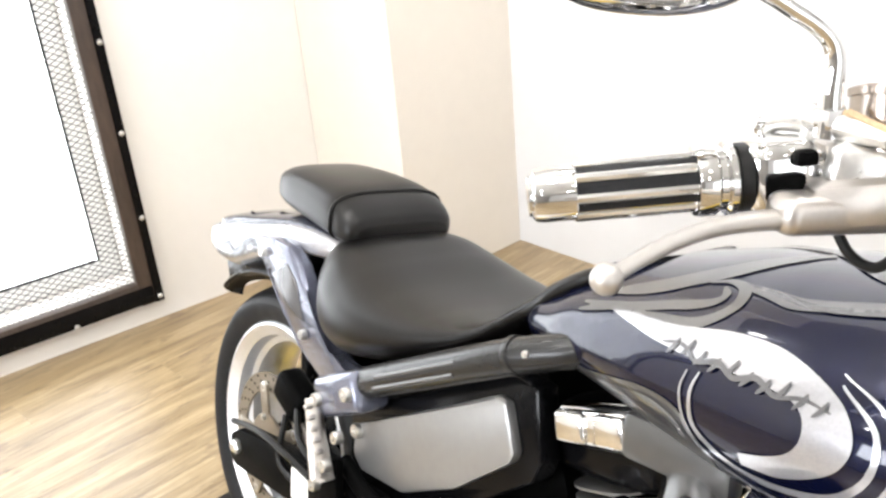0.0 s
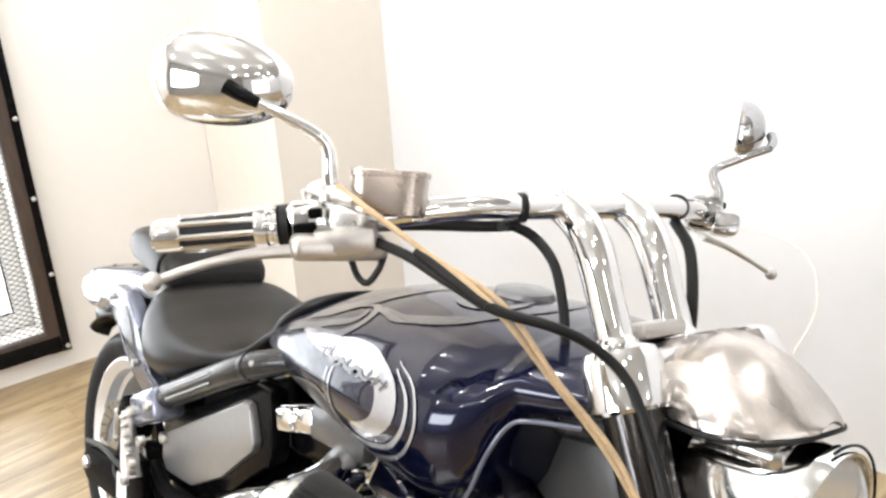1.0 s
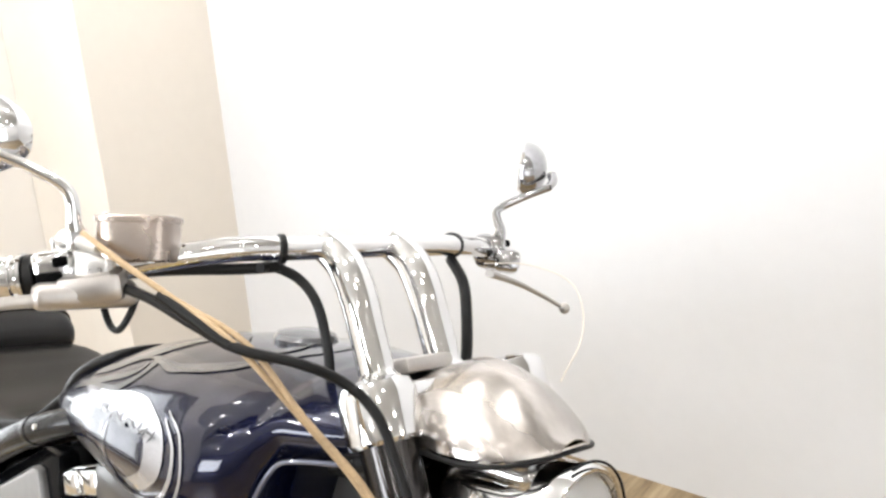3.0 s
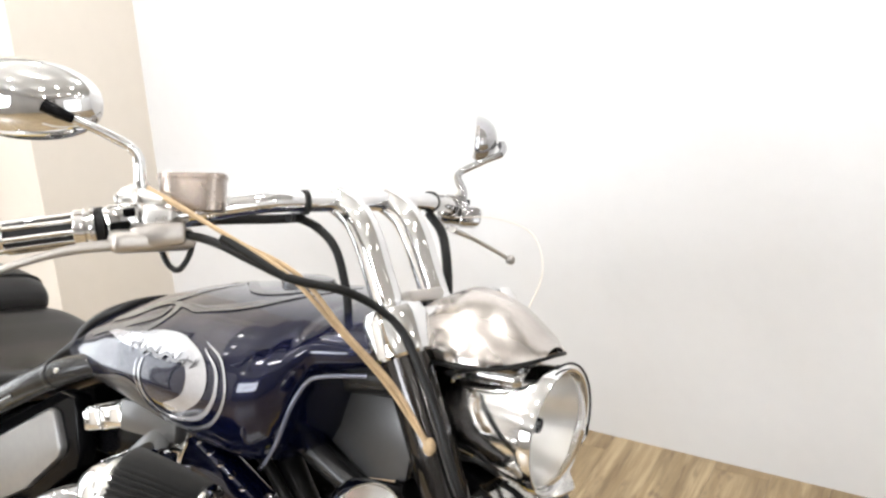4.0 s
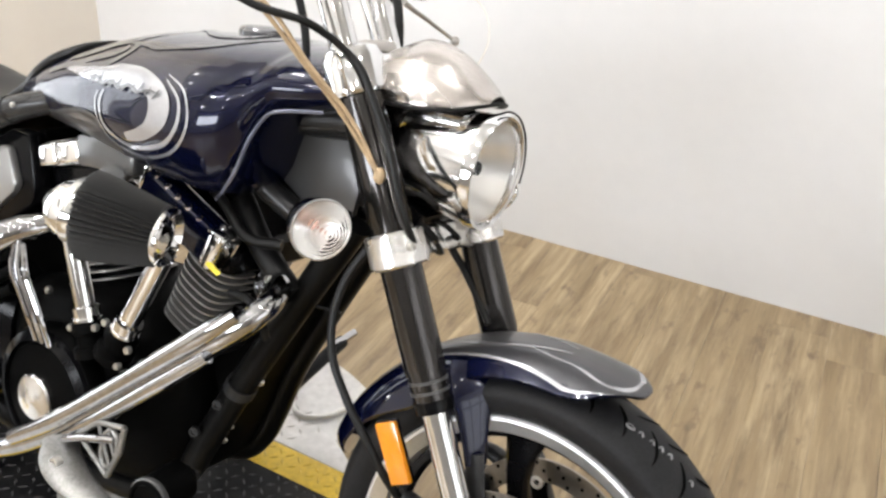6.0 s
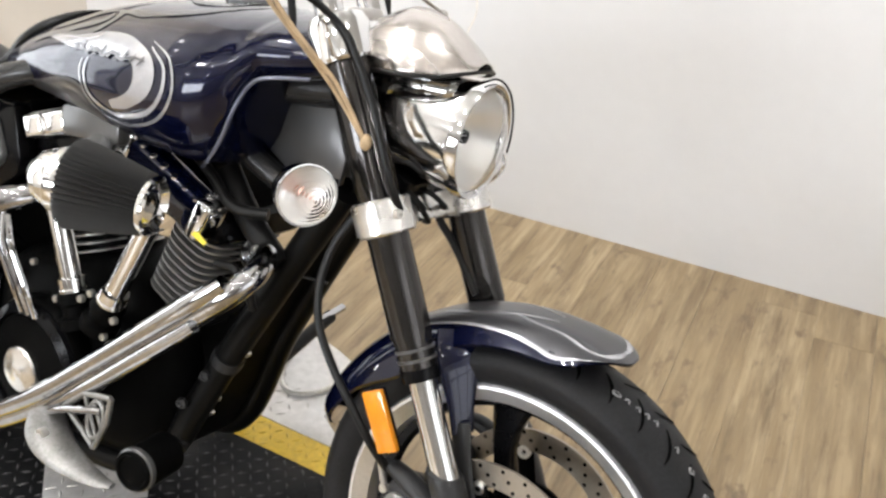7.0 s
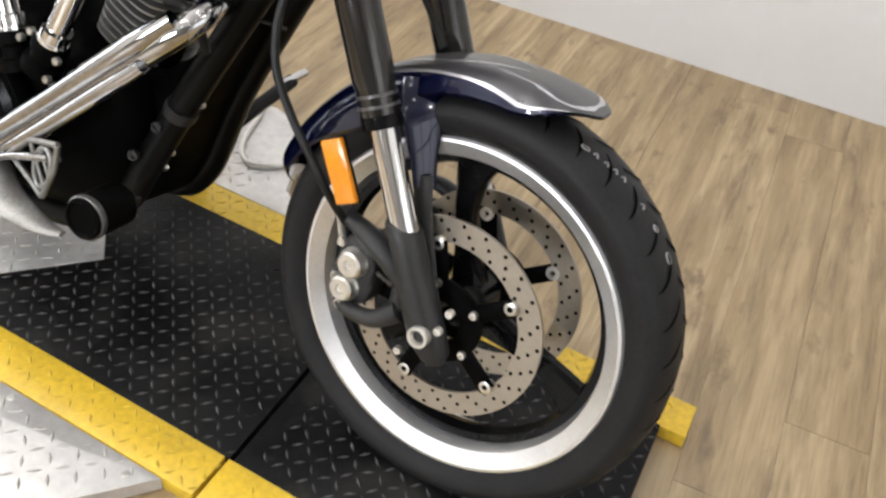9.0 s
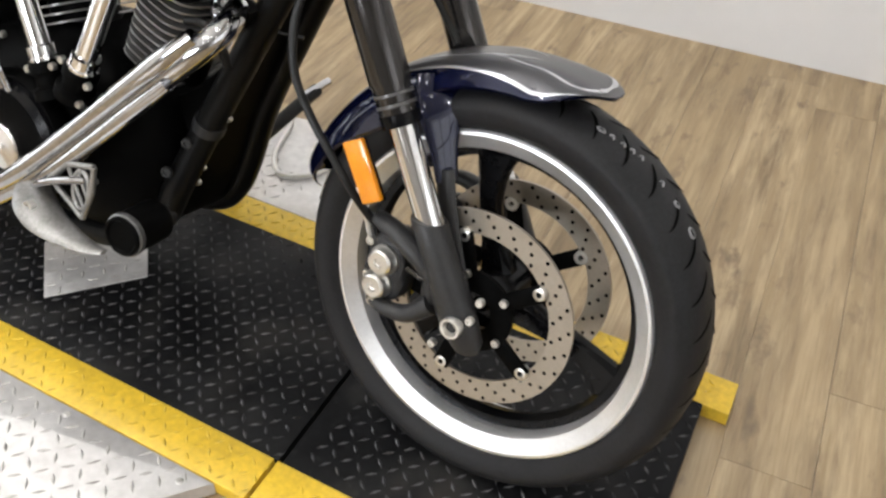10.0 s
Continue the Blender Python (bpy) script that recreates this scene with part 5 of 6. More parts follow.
    part("mirror_joint", tube([joint - face * 0.024, (joint - face * 0.024).lerp(hub, 0.5) - face * 0.004, hub], [0.0058, 0.0070, 0.0078], 14), M["black" if s < 0 else "dark_chrome"], sh)


controls(-1), controls(1)


def reservoir():
    """A boxy fluid pot with rounded corners and a thin overhanging lid."""
    c = Vector((-0.548, -0.266, 1.086))
    up = Vector((-0.16, 0.05, 0.985)).normalized()
    x_ = (Vector((0.73, 0.68, 0)) - up * up.dot(Vector((0.73, 0.68, 0)))).normalized()
    y_ = up.cross(x_)

    def ring(h, r):
        return [c + up * h + x_ * (r * 1.06 * math.copysign(abs(math.cos(a)) ** 0.5, math.cos(a))) + y_ * (r * 0.84 * math.copysign(abs(math.sin(a)) ** 0.5, math.sin(a))) for a in (2 * math.pi * k / 56 for k in range(56))]

    bm = bmesh.new()
    skin(bm, [ring(h, r) for h, r in ((0.0, 0.032), (0.002, 0.0345), (0.010, 0.0355), (0.040, 0.0362))])
    pot = part("brake_reservoir", bm, M["warm_metal"], bike, "satin metal brake fluid reservoir with a flat lid")
    bm = bmesh.new()
    skin(bm, [ring(h, r) for h, r in ((0.0385, 0.0355), (0.0395, 0.0378), (0.0440, 0.0380), (0.0456, 0.0365))])
    part("lid", bm, M["warm_metal"], pot)
    for i in (-1, 1):
        bolts(pot, [c + up * 0.0456 + x_ * (0.026 * i) + y_ * (0.018 * i)], up, 0.0035, 0.0025)


reservoir()
for s in (-1, 1):
    ry = -0.010 + s * 0.052
    part("riser", tube([(-0.506, ry, 1.106), (-0.484, ry, 1.098), (-0.462, ry, 1.084), (-0.442, ry, 1.058), (-0.422, ry, 1.022), (-0.402, ry, 0.985), (-0.390, ry, 0.958)], [0.0195, 0.0205, 0.0215, 0.0215, 0.0205, 0.0205, 0.021], 28, 6), M["chrome"], bike, "curved chrome handlebar riser")
    part("riser_base", lathe([(0.024, -0.012), (0.026, -0.008), (0.026, 0.006), (0.020, 0.014)], (-0.395, ry, 0.972), FD, 28), M["chrome"], bike)
bm = box(0.05, 0.075, 0.018, 0.006, pose(-0.405, 0.0, 0.986, 0, -20, 0))
part("indicator_lamp_bar", bm, M["satin"], bike)
# cables and hoses
for path, r, mt, nm in (
    ([(-0.505, -0.150, 1.083), (-0.515, -0.125, 1.082), (-0.500, -0.100, 1.070), (-0.470, -0.095, 1.046), (-0.450, -0.092, 1.000), (-0.440, -0.09, 0.955), (-0.43, -0.08, 0.90)], 0.0058, "hose", "cable"),
    ([(-0.600, -0.300, 1.060), (-0.560, -0.235, 1.074), (-0.520, -0.160, 1.080), (-0.510, -0.120, 1.083)], 0.0062, "hose", "cable"),
    ([(-0.505, 0.150, 1.085), (-0.470, 0.140, 1.060), (-0.445, 0.125, 1.02), (-0.43, 0.115, 0.97), (-0.42, 0.10, 0.92)], 0.0072, "hose", "cable"),
    ([(-0.545, -0.285, 1.062), (-0.490, -0.282, 1.060), (-0.440, -0.268, 1.046), (-0.395, -0.247, 1.031), (-0.358, -0.212, 1.024), (-0.345, -0.176, 1.010), (-0.330, -0.154, 0.994), (-0.314, -0.146, 0.980), (-0.302, -0.143, 0.966), (-0.287, -0.141, 0.943), (-0.255, -0.139, 0.892), (-0.232, -0.138, 0.844), (-0.214, -0.132, 0.802), (-0.205, -0.110, 0.765)], 0.0052, "hose", "brake_hose"),
    ([(-0.285, -0.10, 0.735), (-0.303, -0.112, 0.69), (-0.308, -0.122, 0.635), (-0.295, -0.128, 0.580), (-0.260, -0.130, 0.530), (-0.225, -0.128, 0.490), (-0.185, -0.12, 0.44), (-0.160, -0.10, 0.40)], 0.0062, "hose", "brake_hose"),
    ([(-0.262, 0.078, 0.735), (-0.252, 0.080, 0.715), (-0.226, 0.082, 0.690), (-0.190, 0.080, 0.652), (-0.165, 0.075, 0.625)], 0.0060, "hose", "brake_hose"),
    ([(-0.585, -0.285, 1.045), (-0.565, -0.285, 1.022), (-0.545, -0.285, 1.018), (-0.535, -0.280, 1.034), (-0.540, -0.27, 1.052)], 0.0036, "hose", "switch_wire"),
    ([(-0.49, 0.20, 1.08), (-0.44, 0.235, 1.085), (-0.375, 0.245, 1.070), (-0.335, 0.22, 1.02), (-0.325, 0.17, 0.965)], 0.0009, "pale_cord", "tie_cord"),
):
    part(nm, tube(path, r, 10), M[mt], bike)
part("connector", rod((-0.548, -0.272, 1.056), (-0.544, -0.275, 1.043), 0.004, 12), M["tag_yellow"], bike, "small yellow wire connector")
for dx, dy in ((0.0, 0.0), (0.006, 0.010)):
    part("tie_down_cord", tube([(-0.578 + dx, -0.314, 1.112), (-0.524 + dx, -0.306, 1.096), (-0.46, -0.276, 1.066), (-0.400 + dx, -0.250 + dy, 1.036), (-0.355 + dx * 1.5, -0.205, 0.975), (-0.310 + dx * 2, -0.165, 0.915), (-0.262 + dx * 0.3, -0.142, 0.853)], 0.0030, 8), M["cord"], bike, "taut tan cord tied from the bar to the fork")
bm = bmesh.new()
bmesh.ops.create_uvsphere(bm, u_segments=12, v_segments=8, radius=0.0085, matrix=Matrix.Translation((-0.258, -0.141, 0.850)) @ Matrix.Diagonal((1, 0.8, 1.3, 1)))
part("cord_knot", bm, M["cord"], bike)
part("cable_sleeve", tube([(-0.475, -0.283, 1.068), (-0.44, -0.270, 1.052), (-0.402, -0.252, 1.033)], 0.0056, 10), M["hose"], bike)

# ---- frame ----
for s in (-1, 1):
    part("down_tube", tube([(-0.345, s * 0.047, 0.745), (-0.390, s * 0.050, 0.660), (-0.441, s * 0.056, 0.557), (-0.502, s * 0.066, 0.427), (-0.545, s * 0.085, 0.315), (-0.575, s * 0.090, 0.248), (-0.63, s * 0.10, 0.198), (-0.75, s * 0.115, 0.175), (-1.15, s * 0.12, 0.19)], 0.0235, 18), M["frame_black"], bike, "black frame down tube")
    part("neck_tube", rod((-0.50, s * 0.062, 0.868), (-0.345, s * 0.045, 0.892), 0.024, 20), M["rail"], bike)
    part("neck_brace", rod((-0.530, s * 0.075, 0.775), (-0.395, s * 0.06, 0.715), 0.019, 18), M["rail"], bike)
    part("neck_cover", prism([(-0.50, 0.845), (-0.375, 0.862), (-0.345, 0.795), (-0.35, 0.755), (-0.42, 0.74), (-0.485, 0.775)], -0.055 if s > 0 else 0.043, -0.043 if s > 0 else 0.055, 0.003, SIDE), M["neck_grey"], bike, "satin grey neck cover")
part("tube_clamp", lathe([(0.0236, -0.010), (0.0262, -0.010), (0.0266, 0.0), (0.0262, 0.010), (0.0236, 0.010)], (-0.502, -0.066, 0.427), (-0.42, 0.07, -0.9), 24, loop=True), M["cast"], bike)
part("frame_lug", box(0.040, 0.020, 0.026, 0.006, pose(-0.560, -0.100, 0.262, 0, 10, 0), seg=3), M["cast"], bike, "cast lug low on the frame")
bolts(bike, [(-0.520, -0.094, 0.398), (-0.545, -0.112, 0.345)], (0.3, -0.95, 0), 0.009, 0.006, "cast")
part("head_stock", rod(fork_point(0, 0.745, -0.055), fork_point(0, 0.94, -0.055), 0.036, 28), M["black"], bike)
part("oil_tank", prism([(-0.395, 0.655), (-0.447, 0.545), (-0.505, 0.420), (-0.545, 0.310), (-0.578, 0.235), (-0.62, 0.200), (-0.68, 0.20), (-0.64, 0.34), (-0.60, 0.44), (-0.525, 0.475), (-0.480, 0.525), (-0.415, 0.650)], -0.055, 0.055, 0.006, SIDE), M["matte"], bike, "black oil tank between the down tubes")
bolts(bike, [(-0.470, -0.057, 0.445), (-0.520, -0.057, 0.345), (-0.530, -0.057, 0.315), (-0.545, -0.057, 0.35)], (0, -1, 0), 0.005)
for path, r in (([(-0.60, -0.09, 0.745), (-0.545, -0.10, 0.720), (-0.49, -0.11, 0.690), (-0.44, -0.09, 0.690)], 0.0085), ([(-0.555, -0.06, 0.725), (-0.49, -0.07, 0.665), (-0.42, -0.075, 0.615)], 0.020), ([(-0.50, -0.12, 0.60), (-0.46, -0.125, 0.605), (-0.435, -0.12, 0.58), (-0.43, -0.11, 0.55)], 0.007)):
    part("hose", tube(path, r, 12), M["hose"], bike)
part("side_cable", tube([(-0.46, -0.07, 0.60), (-0.41, -0.05, 0.600), (-0.36, -0.03, 0.598)], 0.003, 8), M["hose"], bike)

# ---- engine ----
case = part("crankcase", loft([(-1.02, 0.08, 0.40, 0.28), (-0.99, 0.13, 0.46, 0.22), (-0.90, 0.155, 0.50, 0.19), (-0.78, 0.16, 0.51, 0.18), (-0.66, 0.155, 0.50, 0.19), (-0.59, 0.13, 0.46, 0.22), (-0.56, 0.08, 0.40, 0.28)], 32, 4.0), M["matte"], bike, "black engine crankcase")
cc = Vector((-0.808, -0.160, 0.328))
cover = part("timing_cover", lathe([(0.118, 0.0), (0.120, 0.018), (0.114, 0.030), (0.090, 0.036), (0.088, 0.040), (0.060, 0.046), (0.0005, 0.048)], cc, (0, -1, 0), 56), M["matte"], bike, "round black engine side cover")
part("cover_rib", lathe([(0.092, 0.036), (0.094, 0.044), (0.110, 0.038), (0.112, 0.031)], cc, (0, -1, 0), 56), M["black"], cover, "glossy black rib")
cap = part("machined_cap", lathe([(0.040, 0.044), (0.040, 0.055), (0.037, 0.058), (0.014, 0.0615), (0.010, 0.0635), (0.0005, 0.064)], cc, (0, -1, 0), 48), M["brushed_cap"], cover, "bright machined round cap")
bolts(cover, [cc + Vector((0.112 * math.cos(a), -0.022, 0.112 * math.sin(a))) for a in np.linspace(0.2, 6.0, 8)], (0, -1, 0), 0.006)
bolts(case, [(-0.70, -0.158, 0.47), (-0.66, -0.158, 0.46), (-0.64, -0.155, 0.38), (-0.66, -0.155, 0.30), (-0.74, -0.160, 0.50), (-0.86, -0.158, 0.49), (-0.60, -0.135, 0.42)], (0, -1, 0), 0.006)
part("gear_cover", loft([(-1.16, 0.09, 0.42, 0.25), (-1.12, 0.15, 0.47, 0.21), (-1.02, 0.165, 0.48, 0.20), (-0.97, 0.15, 0.46, 0.22)], 28, 4.0), M["black"], bike)


def cylinder(base, top, name, label):
    """Finned cylinder between two points of the centre plane."""
    b, t = Vector(base), Vector(top)
    d = (t - b).normalized()
    n = (t - b).length
    turn = d.to_track_quat("Z", "Y").to_matrix().to_4x4()
    cyl = part(name, lathe([(0.058, 0), (0.058, n)], b, d, 32, caps=True), M["matte"], bike, label)
    out = [(0.057 * math.copysign(abs(math.cos(a)) ** 0.6, math.cos(a)), 0.090 * math.copysign(abs(math.sin(a)) ** 0.6, math.sin(a))) for a in (2 * math.pi * k / 40 for k in range(40))]
    cnt = 13
    first = None
    for k in range(cnt):
        sc = 0.93 + 0.07 * k / (cnt - 1)
        if first is None:
            bm = prism(out, -0.0016, 0.0016)
            for f_ in bm.faces:
                f_.material_index = 1 if abs(f_.normal.z) < 0.5 else 0
            first = part("cooling_fin", bm, (M["matte"], M["fin"]), cyl, "black cooling fin with a bright machined edge")
            ob = first
        else:
            ob = new("cooling_fin", first.data)
            ob.parent = cyl
        ob.matrix_local = Matrix.Translation(b + d * (n * (k + 0.5) / cnt)) @ turn @ pose(0, 0, 0, 0, 0, 90 if abs((turn @ Vector((1, 0, 0))).y) > 0.7 else 0) @ Matrix.Diagonal((sc, sc, 1, 1))
    return cyl


cylinder((-0.644, -0.01, 0.462), (-0.576, -0.01, 0.630), "front_cylinder", "black front cylinder with bright fin edges")
cylinder((-0.820, -0.01, 0.455), (-0.883, -0.01, 0.628), "rear_cylinder", "black rear cylinder with bright fin edges")
# heads and rocker boxes
part("front_head", loft([(-0.70, 0.085, 0.700, 0.655), (-0.68, 0.11, 0.715, 0.640), (-0.60, 0.115, 0.70, 0.625), (-0.535, 0.11, 0.672, 0.610), (-0.515, 0.085, 0.655, 0.62)], 28, 5.0), M["black"], bike, "black cylinder head")
rocker = part("rocker_box", box(0.185, 0.046, 0.064, 0.012, pose(-0.608, -0.118, 0.690, 0, 22, 0), seg=3), M["navy"], bike, "navy rocker box with chrome ends")
part("chrome_end", box(0.040, 0.050, 0.070, 0.011, pose(-0.698, -0.119, 0.729, 0, 22, 0), seg=3), M["chrome"], rocker)
part("chrome_end", box(0.032, 0.050, 0.070, 0.011, pose(-0.531, -0.119, 0.660, 0, 22, 0), seg=3), M["chrome"], rocker)
bolts(rocker, [(-0.683 + k * 0.024, -0.134, 0.748 - k * 0.0100) for k in range(7)], (0.2, -0.5, 0.9), 0.0055, 0.006, "chrome")
bolts(rocker, [(-0.53, -0.12, 0.685), (-0.60, -0.06, 0.745), (-0.57, -0.06, 0.735)], (0.2, 0, 0.9), 0.008, 0.012, "chrome")
part("warning_tag", prism([(-0.012, -0.004), (0.014, -0.007), (0.016, 0.000), (-0.010, 0.005)], 0, 0.001, 0, Matrix.Translation((-0.520, -0.142, 0.640)) @ pose(0, 0, 0, 60, 20, 10)), M["tag_yellow"], bike, "small yellow tag")
part("rear_head", loft([(-0.965, 0.085, 0.695, 0.635), (-0.945, 0.11, 0.715, 0.625), (-0.87, 0.115, 0.735, 0.635), (-0.80, 0.11, 0.74, 0.655), (-0.78, 0.085, 0.73, 0.67)], 28, 5.0), M["black"], bike, "black cylinder head")
rr_ = part("rocker_box", box(0.112, 0.046, 0.046, 0.012, pose(-0.854, -0.135, 0.726, 0, -19, 0), seg=3), M["chrome"], bike, "chrome ribbed rear rocker box")
for k in (-1, 1):
    part("rib", box(0.044, 0.012, 0.036, 0.0055, pose(-0.854 + k * 0.027, -0.157, 0.726 + k * 0.0093, 0, -19, 0), seg=3), M["bowl_chrome"], rr_)
part("head_plate", box(0.13, 0.03, 0.05, 0.008, pose(-0.745, -0.150, 0.752, 0, -6, 0)), M["side_grey"], bike, "dark grey plate under the tank")
# intake, filter and pushrod tubes
flt = bmesh.new()
A0, A1 = Vector((-0.646, -0.268, 0.700)), Vector((-0.538, -0.226, 0.694))
ad = (A1 - A0).normalized()
fx, fy, fz = frame_of(ad)
rings = []
LN = (A1 - A0).length
for u, r0 in ((0.0, 0.050), (0.05, 0.059), (0.4, 0.053), (0.97, 0.040), (1.0, 0.038)):
    ring = []
    for k in range(88):
        a = 2 * math.pi * k / 88
        r = r0 + (0.0036 if k % 2 else -0.0036)
        ring.append(A0 + ad * (LN * u) + fx * (r * 1.05 * math.cos(a)) + fy * (r * 0.95 * math.sin(a)))
    rings.append(ring)
skin(flt, rings)
air = part("air_filter", flt, M["filter"], bike, "pleated dark gauze cone air filter", 80)
part("filter_cap", lathe([(0.040, -0.002), (0.0425, 0.002), (0.0425, 0.008), (0.039, 0.011), (0.035, 0.006), (0.031, 0.002), (0.0005, 0.001)], A1, ad, 40), M["chrome"], air, "chrome filter end cap")
part("intake_pipe", tube([A0 + ad * 0.01, A0 - ad * 0.022, A0 + Vector((-0.040, 0.055, 0.008)), (-0.74, -0.12, 0.715), (-0.75, -0.06, 0.70)], [0.044, 0.040, 0.034, 0.030, 0.028], 28), M["chrome"], air, "chrome intake pipe")
part("filter_clamp", lathe([(0.041, -0.018), (0.0455, -0.018), (0.0455, -0.008), (0.041, -0.008)], A0, ad, 40, loop=True), M["zinc"], air)
for a, b in (((-0.775, -0.190, 0.625), (-0.728, -0.185, 0.492)), ((-0.572, -0.190, 0.648), (-0.642, -0.185, 0.505))):
    a, b = Vector(a), Vector(b)
    t_ = part("pushrod_tube", rod(b, a, 0.0165, 24), M["chrome"], bike, "chrome pushrod tube")
    d = (b - a).normalized()
    part("tube_collar", lathe([(0.0165, -0.022), (0.0215, -0.020), (0.0215, -0.004), (0.0235, -0.002), (0.0235, 0.004), (0.018, 0.006)], b, d, 24), M["chrome"], t_)
    part("lifter_block", lathe([(0.0005, 0.002), (0.024, 0.002), (0.027, 0.008), (0.027, 0.020), (0.022, 0.024), (0.022, 0.04), (0.03, 0.044), (0.03, 0.06)], b, d, 20), M["matte"], t_, "black lifter block")
    sidev = d.cross(Vector((0, 1, 0))).normalized()
    bolts(t_, [b + d * 0.012 + sidev * 0.030 + Vector((0, -0.010, 0)), b + d * 0.012 - sidev * 0.030 + Vector((0, -0.010, 0)), b + d * 0.05 + sidev * 0.028 + Vector((0, -0.012, 0))], (0, -1, 0), 0.006)
# exhaust
ex = [(-0.49, -0.055, 0.605), (-0.440, -0.085, 0.628), (-0.412, -0.130, 0.620), (-0.425, -0.165, 0.590), (-0.475, -0.180, 0.540), (-0.545, -0.186, 0.475), (-0.650, -0.190, 0.380), (-0.760, -0.196, 0.285), (-0.850, -0.200, 0.218), (-0.930, -0.205, 0.180), (-1.05, -0.210, 0.165), (-1.20, -0.212, 0.175)]
pipe = part("exhaust_pipe", tube(ex, [0.019] * 10 + [0.026, 0.034], 24), M["dark_chrome"], bike, "chrome exhaust pipe")
part("heat_shield", tube([Vector(p) + Vector((-0.006, -0.012, 0.015)) for p in ex[3:9]], [0.013, 0.017, 0.0175, 0.0175, 0.017, 0.015], 24, 6, 1.0), M["dark_chrome"], pipe, "chrome heat shield")
part("shield_edge", tube([Vector(p) + Vector((0.012, -0.012, -0.008)) for p in ex[4:8]], [0.011, 0.014, 0.014, 0.010], 18), M["dark_chrome"], pipe)
part("rear_exhaust_pipe", tube([(-0.83, -0.10, 0.625), (-0.850, -0.17, 0.612), (-0.878, -0.215, 0.596), (-0.912, -0.238, 0.560), (-0.926, -0.242, 0.500), (-0.915, -0.240, 0.425), (-0.912, -0.235, 0.345), (-0.95, -0.228, 0.27), (-1.05, -0.22, 0.235), (-1.18, -0.22, 0.24)], [0.018, 0.020, 0.022, 0.023, 0.023, 0.023, 0.023, 0.023, 0.025, 0.030], 24), M["dark_chrome"], bike, "curved chrome rear exhaust pipe")
for k, dx in enumerate((0.0, 0.016, 0.034)):
    part("chrome_line", tube([(-0.870 + dx * 0.4, -0.215, 0.60 - k * 0.01), (-0.862 + dx, -0.228, 0.545), (-0.840 + dx, -0.226, 0.505), (-0.822 + dx, -0.222, 0.470), (-0.816 + dx, -0.21, 0.43)], 0.0052, 10), M["dark_chrome"], bike)

part("exhaust_flange", lathe([(0.020, -0.006), (0.030, -0.006), (0.031, 0.0), (0.030, 0.006), (0.020, 0.006)], (-0.462, -0.070, 0.618), (0.8, -0.45, 0.35), 24, loop=True), M["dark_chrome"], pipe)
bolts(pipe, [(-0.452, -0.096, 0.634), (-0.456, -0.062, 0.592)], (0.8, -0.45, 0.35), 0.006, 0.012)

# ---- forward controls ----
peg = part("foot_control_arm", tube([(-0.735, -0.215, 0.285), (-0.700, -0.238, 0.272), (-0.662, -0.250, 0.262), (-0.613, -0.252, 0.254), (-0.566, -0.252, 0.253), (-0.534, -0.250, 0.257)], [0.026, 0.034, 0.032, 0.024, 0.0150, 0.0070], 20, 6, 0.4), M["pedal"], bike, "bare aluminium foot control arm")
bolts(peg, [(-0.690, -0.252, 0.278)], (0, -1, 0), 0.010, 0.010)
foot = part("footrest", lathe([(0.0005, 0.024), (0.024, 0.024), (0.027, 0.028), (0.031, 0.027), (0.0335, 0.020), (0.0335, -0.05), (0.024, -0.062)], (-0.509, -0.215, 0.291), (0.12, -1, 0), 36), M["matte"], bike, "black rubber-faced footrest")
part("rim", lathe([(0.0315, 0.024), (0.0345, 0.021), (0.0350, 0.014), (0.0335, 0.012)], (-0.509, -0.215, 0.291), (0.12, -1, 0), 36), M["side_grey"], foot)
ring_c, ring_u, ring_v = Vector((-0.622, -0.214, 0.318)), Vector((0.16, 0, 0.987)), Vector((0.987, 0, -0.16))
oval = [ring_c + ring_u * (0.034 * math.cos(a)) + ring_v * (0.017 * math.sin(a)) for a in np.linspace(0, 2 * math.pi, 13)]
corner = [Vector((-0.694, -0.214, 0.312)), Vector((-0.650, -0.214, 0.352)), Vector((-0.592, -0.214, 0.366)), Vector((-0.598, -0.214, 0.322)), Vector((-0.622, -0.214, 0.268)), Vector((-0.648, -0.214, 0.286))]
bracket = part("control_bracket", tube(oval, 0.0040, 8, 3), M["pedal"], bike, "cast aluminium lattice control bracket")
struts = [(c_, corner[(k + 1) % 6], 0.0048) for k, c_ in enumerate(corner)]
struts += [(corner[1], ring_c - ring_v * 0.016, 0.0036), (ring_c + ring_u * 0.026 - ring_v * 0.010, ring_c - ring_u * 0.010 + ring_v * 0.016, 0.0032), (ring_c + ring_u * 0.004 - ring_v * 0.016, ring_c - ring_u * 0.028 + ring_v * 0.008, 0.0032)]
for p_, q_, r_ in struts:
    part("strut", rod(p_, q_, r_, 10), M["pedal"], bracket)
part("control_rod", tube([(-0.78, -0.21, 0.250), (-0.70, -0.225, 0.305), (-0.655, -0.224, 0.325), (-0.61, -0.215, 0.338)], 0.0065, 12), M["dark_chrome"], bike)
part("footrest", rod((-0.56, 0.13, 0.335), (-0.572, 0.30, 0.385), 0.013, 14), M["rubber"], bike, "black rubber-faced footrest")
part("shift_peg", rod((-0.572, 0.26, 0.380), (-0.567, 0.330, 0.398), 0.0080, 14), M["dark_chrome"], bike)
part("side_stand", tube([(-0.80, 0.12, 0.20), (-0.78, 0.20, 0.145), (-0.755, 0.30, 0.088)], 0.011, 12), M["black"], bike, "black side stand leg")

